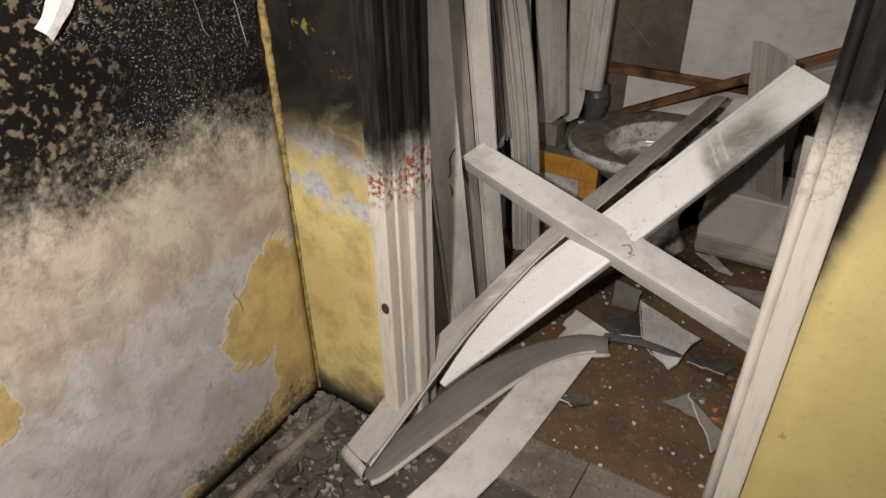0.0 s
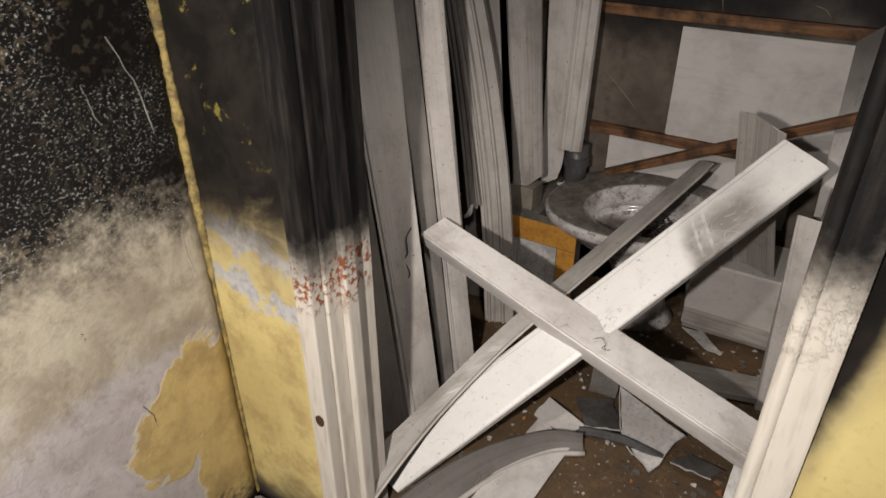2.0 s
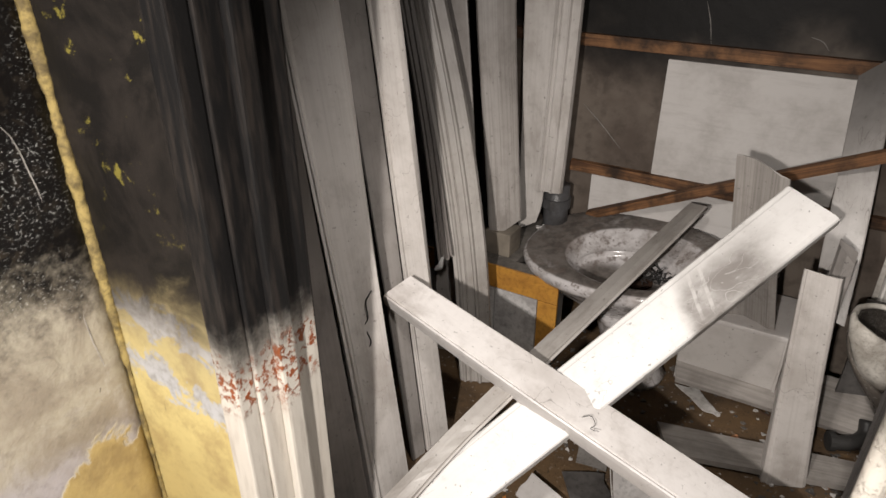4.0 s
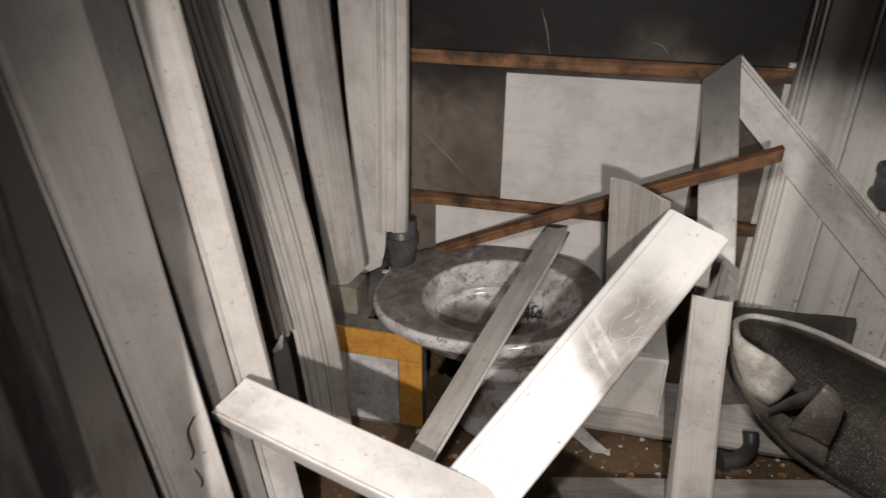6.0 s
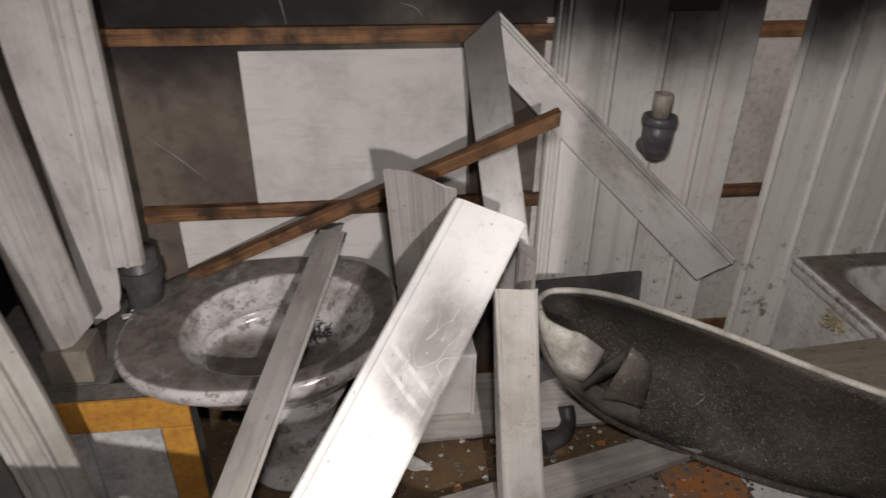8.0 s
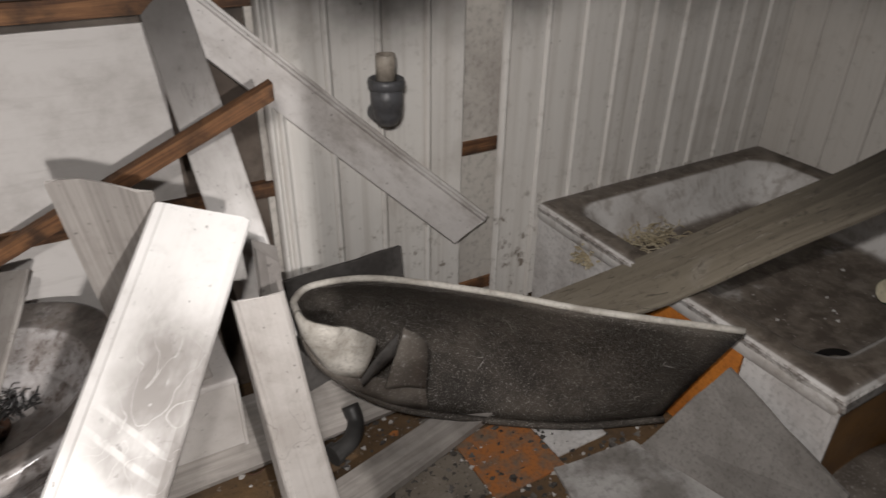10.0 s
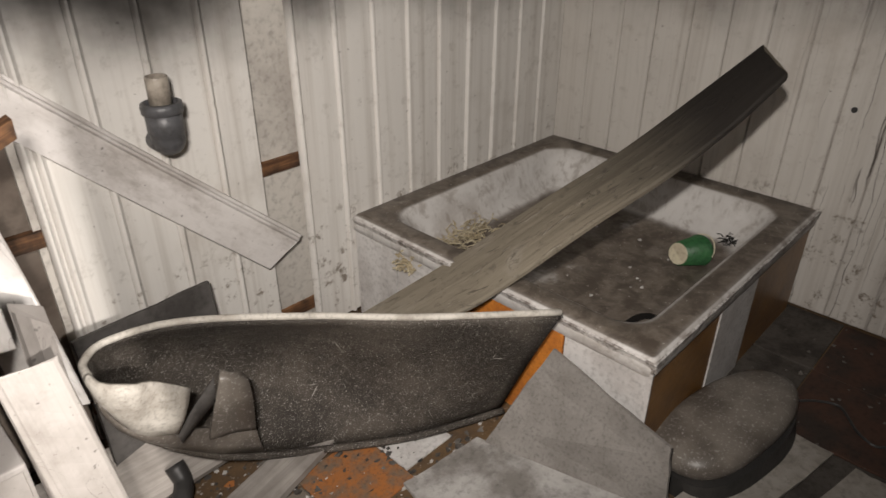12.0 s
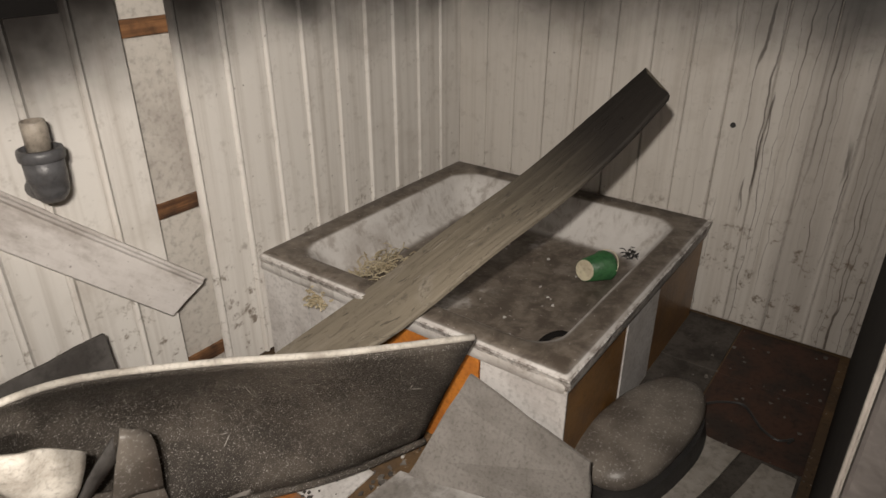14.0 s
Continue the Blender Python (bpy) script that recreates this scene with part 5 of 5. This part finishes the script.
lay = Matrix.Translation((2.07, 1.742, 0.022)) @ Euler((radians(-7), radians(-4), radians(-11))).to_matrix().to_4x4()
grid_uv(bm, [lid_ring(0.205, 0.098, 0.038), lid_ring(0.212, 0.103, 0.045), lid_ring(0.212, 0.103, 0.062), lid_ring(0.204, 0.097, 0.078), lid_ring(0.18, 0.083, 0.089), lid_ring(0.12, 0.055, 0.096), lid_ring(0.02, 0.01, 0.099)])
bmesh.ops.transform(bm, matrix=lay, verts=bm.verts)
# black ring pushed out from under the dome to draw the gap's shade
low = grid_uv(bmesh.new(), [lid_ring(0.195, 0.095, -0.014), lid_ring(0.203, 0.099, -0.008), lid_ring(0.198, 0.095, 0.042)])
bmesh.ops.transform(low, matrix=Matrix.Translation((-0.026, -0.016, 0)) @ lay, verts=low.verts)
part("underside", low, RUBBER, seat, "black underside pushed out as the dark gap beneath")
part("dome", bm, LID, seat, "", True)

# low box and boards on the floor
plinth = thing("plinth_box", (0.725, 2.67, 0), "dirty white plastic box behind the boards", "box")
part("body", cuboid((0.585, 2.562, 0.0), (0.865, 2.79, 0.240), 0.004), LEANER, plinth)
part("lid", cuboid((0.580, 2.552, 0.2405), (0.870, 2.795, 0.258), 0.005), WHITE, plinth, "thin white lid")
part("corner_bead", cuboid((0.862, 2.556, 0.0), (0.870, 2.566, 0.240), 0.002), LEANER, plinth)
tagged(part("floor_board", slab([(0.56, 2.66, 0.11), (1.28, 2.665, 0.10), (1.26, 2.515, 0.04), (0.60, 2.50, 0.04)], 0.018, 0.002, 3, 4), PALEWOOD), "dusty pale board lying on rubble by the wall", "plank")
tagged(part("floor_board", slab([(0.60, 2.30, 0.028), (1.40, 2.485, 0.028), (1.425, 2.40, 0.028), (0.66, 2.195, 0.028)], 0.018, 0.002, 4, 4), PALEWOOD), "dusty pale plank lying on the floor", "plank")
rub = thing("rubber_elbow", (1.08, 2.50, 0.0), "black rubber pipe elbow lying on the floor", "pipe")
part("elbow", tube([(1.03, 2.46, 0.03), (1.08, 2.48, 0.032), (1.11, 2.52, 0.04), (1.11, 2.55, 0.07)], 0.021, 12, 4), RUBBER, rub, "", True)
part("ring", tube([(1.025, 2.458, 0.032), (1.04, 2.464, 0.032)], 0.027, 14, 2), RUBBER, rub)

# torn sheets on the doorway floor
tagged(part("torn_sheet", slab([(0.53, 2.09, 0.035), (0.75, 1.98, 0.05), (0.70, 1.84, 0.012), (0.60, 1.92, 0.012)], 0.005, 0.006, 3, 4), LIGHT), "torn pale sheet on the dirt floor", "sheet")
tagged(part("torn_sheet", slab([(0.43, 2.00, 0.012), (0.53, 2.05, 0.012), (0.585, 1.94, 0.012), (0.50, 1.90, 0.012)], 0.004, 0.006, 5, 4), BLACKED), "blackened torn sheet with a pale broken edge", "sheet")
tagged(part("torn_sheet", slab([(0.42, 2.17, 0.03), (0.52, 2.15, 0.03), (0.53, 2.06, 0.012), (0.45, 2.05, 0.012)], 0.004, 0.004, 6, 3), ASBESTOS), "grey torn sheet on the dirt floor", "sheet")
tagged(part("torn_sheet", slab([(0.725, 1.71, 0.01), (0.775, 1.775, 0.01), (0.90, 1.68, 0.01), (0.885, 1.60, 0.01), (0.82, 1.70, 0.01)], 0.004, 0.006, 7, 4), ASBESTOS), "grey torn sheet with a white broken edge", "sheet")
tagged(part("torn_sheet", slab([(0.74, 1.90, 0.012), (0.78, 1.96, 0.012), (0.87, 1.95, 0.012), (0.84, 1.90, 0.012)], 0.004, 0.006, 8, 4), BLACKED), "blackened torn sheet with a pale broken edge", "sheet")
tagged(part("torn_sheet", slab([(0.475, 1.57, 0.01), (0.52, 1.625, 0.01), (0.56, 1.60, 0.01), (0.52, 1.56, 0.01)], 0.004, 0.004, 9, 3), BLACKED), "small blackened scrap on the dirt floor", "sheet")
tagged(part("torn_sheet", slab([(0.60, 2.52, 0.008), (0.67, 2.53, 0.008), (0.75, 2.44, 0.008), (0.70, 2.44, 0.008)], 0.003, 0.006, 10, 4), FLAKE), "white torn shard on the dirt floor", "sheet")
tagged(part("torn_sheet", slab([(0.37, 1.94, 0.03), (0.50, 1.89, 0.03), (0.47, 1.83, 0.022), (0.36, 1.86, 0.022)], 0.004, 0.004, 11, 3), WHITE), "pale torn strip end on the dirt floor", "sheet")
tagged(part("metal_strip", tube([(0.49, 1.875, 0.018), (0.60, 1.905, 0.018), (0.72, 1.90, 0.018)], 0.013, 8, 3), PIPE), "grey-blue strip on the dirt floor", "strip")
tagged(part("torn_sheet", slab([(0.885, 1.90, 0.12), (0.915, 1.90, 0.12), (0.915, 1.80, 0.006), (0.885, 1.80, 0.006)], 0.005, 0.003, 12, 3), LIGHT), "pale scrap leaning at the door frame", "sheet")


# chips and rubble
def chips(name, count, where, size, material, label, seed, up=0.0):
    rnd = random.Random(seed)
    bm = bmesh.new()
    for _ in range(count):
        x, y = where(rnd)
        r = size * rnd.uniform(0.35, 1.0) ** 2 + 0.002
        h = r * rnd.uniform(0.15, 0.6)
        a0 = rnd.uniform(0, 6.3)
        n = rnd.choice((3, 4, 5))
        ring = [V(x + r * rnd.uniform(0.6, 1.2) * math.cos(a0 + 6.283 * k / n), y + r * rnd.uniform(0.5, 1.1) * math.sin(a0 + 6.283 * k / n), 0) for k in range(n)]
        tilt = rnd.uniform(0, 0.6) * r
        low = [bm.verts.new(p + V(0, 0, up)) for p in ring]
        top = [bm.verts.new(p * 1.0 + V(0, 0, up + h + (tilt if k == 0 else 0))) for k, p in enumerate(ring)]
        bm.faces.new(top)
        for k in range(n):
            bm.faces.new((low[k], low[(k + 1) % n], top[(k + 1) % n], top[k]))
    return tagged(part(name, bm, material), label, "rubble", kind="stuff")


FLOOR_Z = -0.004
chips("paint_chips", 280, lambda r: (r.uniform(0.2, 1.7), r.uniform(1.42, 2.7)), 0.008, FLAKE, "pale chips scattered on the dirt floor", 21, FLOOR_Z)
chips("dark_rubble", 520, lambda r: (r.uniform(0.2, 1.75), r.uniform(1.42, 2.75)), 0.011, CEMENT, "dark grit and rubble on the dirt floor", 22, FLOOR_Z)
chips("brick_chips", 45, lambda r: (r.gauss(0.86, 0.05) if r.random() < 0.4 else r.uniform(0.3, 1.6), r.uniform(1.7, 2.5)), 0.013, TILE_ORANGE, "orange brick chips on the dirt floor", 23, FLOOR_Z)
chips("wall_rubble", 420, lambda r: (LEFT + 0.02 + abs(r.gauss(0, 0.12)), 1.24 - abs(r.gauss(0, 0.28))), 0.028, GRIT, "dark rubble along the foot of the wall", 24, -0.012)
chips("wall_flakes", 330, lambda r: (LEFT + 0.03 + abs(r.gauss(0, 0.14)), 1.235 - abs(r.gauss(0, 0.22))), 0.015, DUSTY, "pale plaster flakes along the foot of the wall", 25, -0.006)
chips("tray_dirt", 26, lambda r: (r.uniform(2.0, 2.6), r.uniform(2.0, 2.6)), 0.006, FLAKE, "pale crumbs in the shower tray", 26, 0.199)
chips("wall_side_grit", 90, lambda r: (r.uniform(1.9, 2.78), r.uniform(1.42, 1.83)), 0.006, CEMENT, "grit on the tiles beside the tray", 27, 0.0)

# plaster ridge at the foot of the corridor wall
foot = tube([(LEFT + 0.075, 0.55, 0.0), (LEFT + 0.08, 0.85, 0.004), (LEFT + 0.085, 1.05, 0.006), (LEFT + 0.09, 1.2, 0.0)], lambda t: 0.020 + 0.006 * noise.noise(V(t * 9, 0, 0)), 7, 5)
tagged(part("skirting_board", foot, TILE_GREY), "broken grey skirting lying along the wall foot", "skirting")

# scrap of paper hanging on the corridor wall
sc = strip_rows([(LEFT + 0.008, 0.797, 1.112), (LEFT + 0.018, 0.81, 1.13), (LEFT + 0.010, 0.835, 1.16), (LEFT + 0.02, 0.85, 1.19)], [(LEFT + 0.010, 0.822, 1.094), (LEFT + 0.022, 0.835, 1.115), (LEFT + 0.010, 0.862, 1.13), (LEFT + 0.012, 0.89, 1.17)], outline([(0, 0), (0.5, 0.004), (1, 0)], 0.0015), 4, 0.004, 2)
tagged(part("paper_scrap", grid_uv(bmesh.new(), sc), PAPER), "curled white scrap of wallpaper on the sooty wall", "paper")

# floor tiles
fl = bpy.data.objects["floor_bathroom"]
for i in range(3):
    for k in range(2):
        m = TILE_RED if (i >= 1 and k == 0) else TILE_DARK
        x0, y0 = 1.93 + 0.29 * i, 1.41 + 0.28 * k
        part("tile", cuboid((x0 + 0.002, y0 + 0.002, -0.02), (min(x0 + 0.288, 2.796), min(y0 + 0.278, 1.99), 0.002 * ((i + k) % 2)), 0.002), m, fl)
for x0, x1 in ((0.215, 0.42), (0.423, 0.63), (0.633, 0.915)):
    part("tile", cuboid((x0, 1.255, -0.02), (x1, 1.41 + 0.02 * (x0 - 0.4), 0.004), 0.003), TILE_GREY, fl)
for x0, x1, y0, y1, m in ((1.30, 1.49, 2.20, 2.39, TILE_WORN), (1.493, 1.64, 2.23, 2.36, LIGHT), (1.11, 1.297, 2.22, 2.36, TILE_GREY)):
    part("tile", cuboid((x0, y0, -0.02), (x1, y1, 0.001), 0.002), m, fl)

# wooden block under the bent board
tagged(part("wood_block", cuboid((-0.06, 2.475, 0.318), (0.03, 2.56, 0.40), 0.004), OLDWOOD), "small wooden block on the tiled box under a board", "block")

# black thread on the leaning board
tagged(part("thread", tube([(0.043, 1.728, 0.60), (0.03, 1.724, 0.57), (0.034, 1.722, 0.53), (0.022, 1.724, 0.50), (0.038, 1.722, 0.47), (0.032, 1.722, 0.45), (0.022, 1.722, 0.47)], 0.0016, 5, 4), RUBBER), "black burnt thread hanging on the leaning board", "thread")

# plug hole in the side wall, foam on the tray box
tagged(part("wall_hole", tube([(RIGHT - 0.0035, 1.839, 0.634), (RIGHT + 0.001, 1.839, 0.634)], 0.008, 14, 1), RUBBER), "small dark round hole in the wall cladding", kind="structure")
clump("foam_remains", (1.822, 2.575, 0.235), (0.003, 0.018, 0.03), 60, STRAW, "yellowed foam remains on the tray box", "foam", 14, 0.018, 0.003)
chips("heap_chips", 620, lambda r: (r.gauss(1.30, 0.20), r.gauss(2.32, 0.10)), 0.010, GRIT, "grey rubble before the lining sheet", 31, FLOOR_Z)
chips("heap_flakes", 260, lambda r: (r.gauss(1.35, 0.20), r.gauss(2.30, 0.10)), 0.007, FLAKE, "pale chips before the lining sheet", 32, FLOOR_Z)


# burnt threads lying on the boards
def thread(points, label):
    return tagged(part("thread", tube(points, 0.0008, 5, 4), RUBBER), label, "thread")


thread([(0.52, 1.80, 0.402), (0.535, 1.815, 0.400), (0.55, 1.80, 0.396), (0.545, 1.785, 0.394), (0.562, 1.79, 0.391)], "burnt thread curled on the fallen cross board")
chips("wall_lumps", 60, lambda r: (LEFT + 0.03 + abs(r.gauss(0, 0.10)), 1.22 - abs(r.gauss(0, 0.14))), 0.05, GRIT, "lumps of fallen plaster in the wall corner", 33, -0.012)
chips("rim_rubble", 34, lambda r: (r.gauss(0.095, 0.018), r.gauss(2.655, 0.016)), 0.009, FLAKE, "small pale rubble on the basin rim", 34, 0.352)


# pale broken edges of the torn sheets
def broken_edge(points, seed):
    rnd = random.Random(seed)
    line = [V(p) + V(rnd.uniform(-0.004, 0.004), rnd.uniform(-0.004, 0.004), 0.002) for p in spline(points, 5)]
    return tube(line, lambda s: 0.0018 + 0.002 * abs(noise.noise(V(seed, 0, s * 9))), 6, 1)


EDGES = (((0.53, 2.09, 0.035), (0.60, 1.92, 0.012), (0.70, 1.84, 0.012)), ((0.50, 1.90, 0.012), (0.585, 1.94, 0.012)), ((0.775, 1.775, 0.01), (0.82, 1.70, 0.01), (0.885, 1.60, 0.01)),
         ((0.74, 1.90, 0.012), (0.84, 1.90, 0.012)), ((0.475, 1.57, 0.01), (0.52, 1.56, 0.01)))
for (sheet, pts), k in zip(zip([bpy.data.objects[n] for n in ("torn_sheet", "torn_sheet.001", "torn_sheet.003", "torn_sheet.004", "torn_sheet.005")], EDGES), range(5)):
    part("broken_edge", broken_edge(pts, k), FLAKE, sheet, "white broken edge")


# cracks and a pale peeled edge in the corridor plaster
def wall_strokes(name, lines, radius, material, label, seed):
    rnd = random.Random(seed)
    bm = bmesh.new()
    for line in lines:
        pts = [V(LEFT + 0.0005, y, z) for y, z in line]
        fine = [p + V(0, rnd.uniform(-1, 1) * 0.002, rnd.uniform(-1, 1) * 0.002) for p in spline(pts, 5)]
        tube(fine, lambda s, r=radius, k=rnd.uniform(0, 9): r * (0.35 + 0.9 * abs(noise.noise(V(k, 0, s * 7)))), 5, 1, bm)
    return tagged(part(name, bm, material), label, kind="structure")


wall_strokes("wall_crack", [((0.985, 0.600), (1.02, 0.600), (1.065, 0.588)), ((0.99, 0.580), (1.03, 0.590)), ((1.192, 0.651), (1.179, 0.589)),
    ((0.891, 0.774), (0.915, 0.755), (0.906, 0.743)), ((1.036, 0.478), (1.051, 0.428), (1.051, 0.323)), ((1.03, 0.373), (0.999, 0.35)), ((0.971, 0.70), (0.978, 0.679))], 0.0019, RUBBER, "dark cracks in the bare plaster of the corridor wall", 3)
wall_strokes("peeled_edge", [((1.15, 1.16), (1.185, 1.062), (1.201, 0.91), (1.201, 0.798), (1.209, 0.684)), ((1.092, 1.10), (1.098, 1.06), (1.104, 1.034)), ((0.96, 0.866), (1.01, 0.875), (1.058, 0.895))], 0.0014, PLASTER, "pale peeled paint edge on the sooty corridor wall", 5)

# burnt wire on the tiles beside the tray
tagged(part("wire", tube(spline([V(2.323, 1.686, 0.004), V(2.351, 1.668, 0.004), V(2.381, 1.635, 0.004), V(2.399, 1.592, 0.004), V(2.37, 1.561, 0.004), V(2.329, 1.527, 0.004), V(2.309, 1.484, 0.004), V(2.336, 1.454, 0.004), V(2.312, 1.462, 0.004)], 4), 0.0035, 6, 1), RUBBER), "burnt black wire lying on the floor tiles", "wire")


# pale scratches in the smoked backing wall
bm = bmesh.new()
for a, b, c in (((0.110, 2.829, 0.752), (0.187, 2.829, 0.683), (0.247, 2.829, 0.623)), ((0.440, 2.829, 1.092), (0.459, 2.829, 1.035), (0.470, 2.829, 0.978)), ((0.720, 2.829, 1.022), (0.751, 2.829, 1.012), (0.771, 2.829, 0.990))):
    tube([a, b, c], lambda t: 0.0004 + 0.0011 * math.sin(math.pi * min(1, t + 0.05)), 5, 4, bm)
tagged(part("wall_scratch", bm, ASBESTOS), "pale scratches in the smoked backing wall", kind="structure")

# hooked wire on the floor by the channel
tagged(part("wire", tube([(0.844, 2.550, 0.006), (0.853, 2.521, 0.006), (0.877, 2.518, 0.006), (0.897, 2.537, 0.006), (0.905, 2.567, 0.006)], 0.0022, 6, 4), RUST), "small hooked rusty wire on the dirt floor", "wire")

# rusted lock hole in the door casing
hole = lathe([(0.010, 0.014, 0.0, 0, 0), (0.011, 0.015, 0.002, 0, 0), (0.007, 0.010, 0.0025, 0, 0), (0.006, 0.009, -0.001, 0, 0)], (0, 0), 16)
bmesh.ops.transform(hole, matrix=Matrix.Translation((0.156, FRONT - 0.0145, 0.416)) @ Euler((radians(90), 0, 0)).to_matrix().to_4x4(), verts=hole.verts)
part("lock_plate", hole, RUST, frame_l, "rusty keyhole plate")

# heap of fallen plaster in the corner by the door
chips("corner_heap", 150, lambda r: (LEFT + 0.02 + abs(r.gauss(0, 0.075)), 1.238 - abs(r.gauss(0, 0.085))), 0.032, CEMENT, "dark heap of fallen plaster in the wall corner", 41, -0.004)
chips("corner_crumbs", 80, lambda r: (LEFT + 0.015 + abs(r.gauss(0, 0.065)), 1.240 - abs(r.gauss(0, 0.075))), 0.015, ASBESTOS, "grey crumbs on the heap in the wall corner", 42, 0.004)
chips("door_foot_crumbs", 90, lambda r: (r.uniform(LEFT + 0.02, 0.30), 1.22 - abs(r.gauss(0, 0.07))), 0.014, TILE_GREY, "crumbs of plaster along the threshold", 43, -0.010)
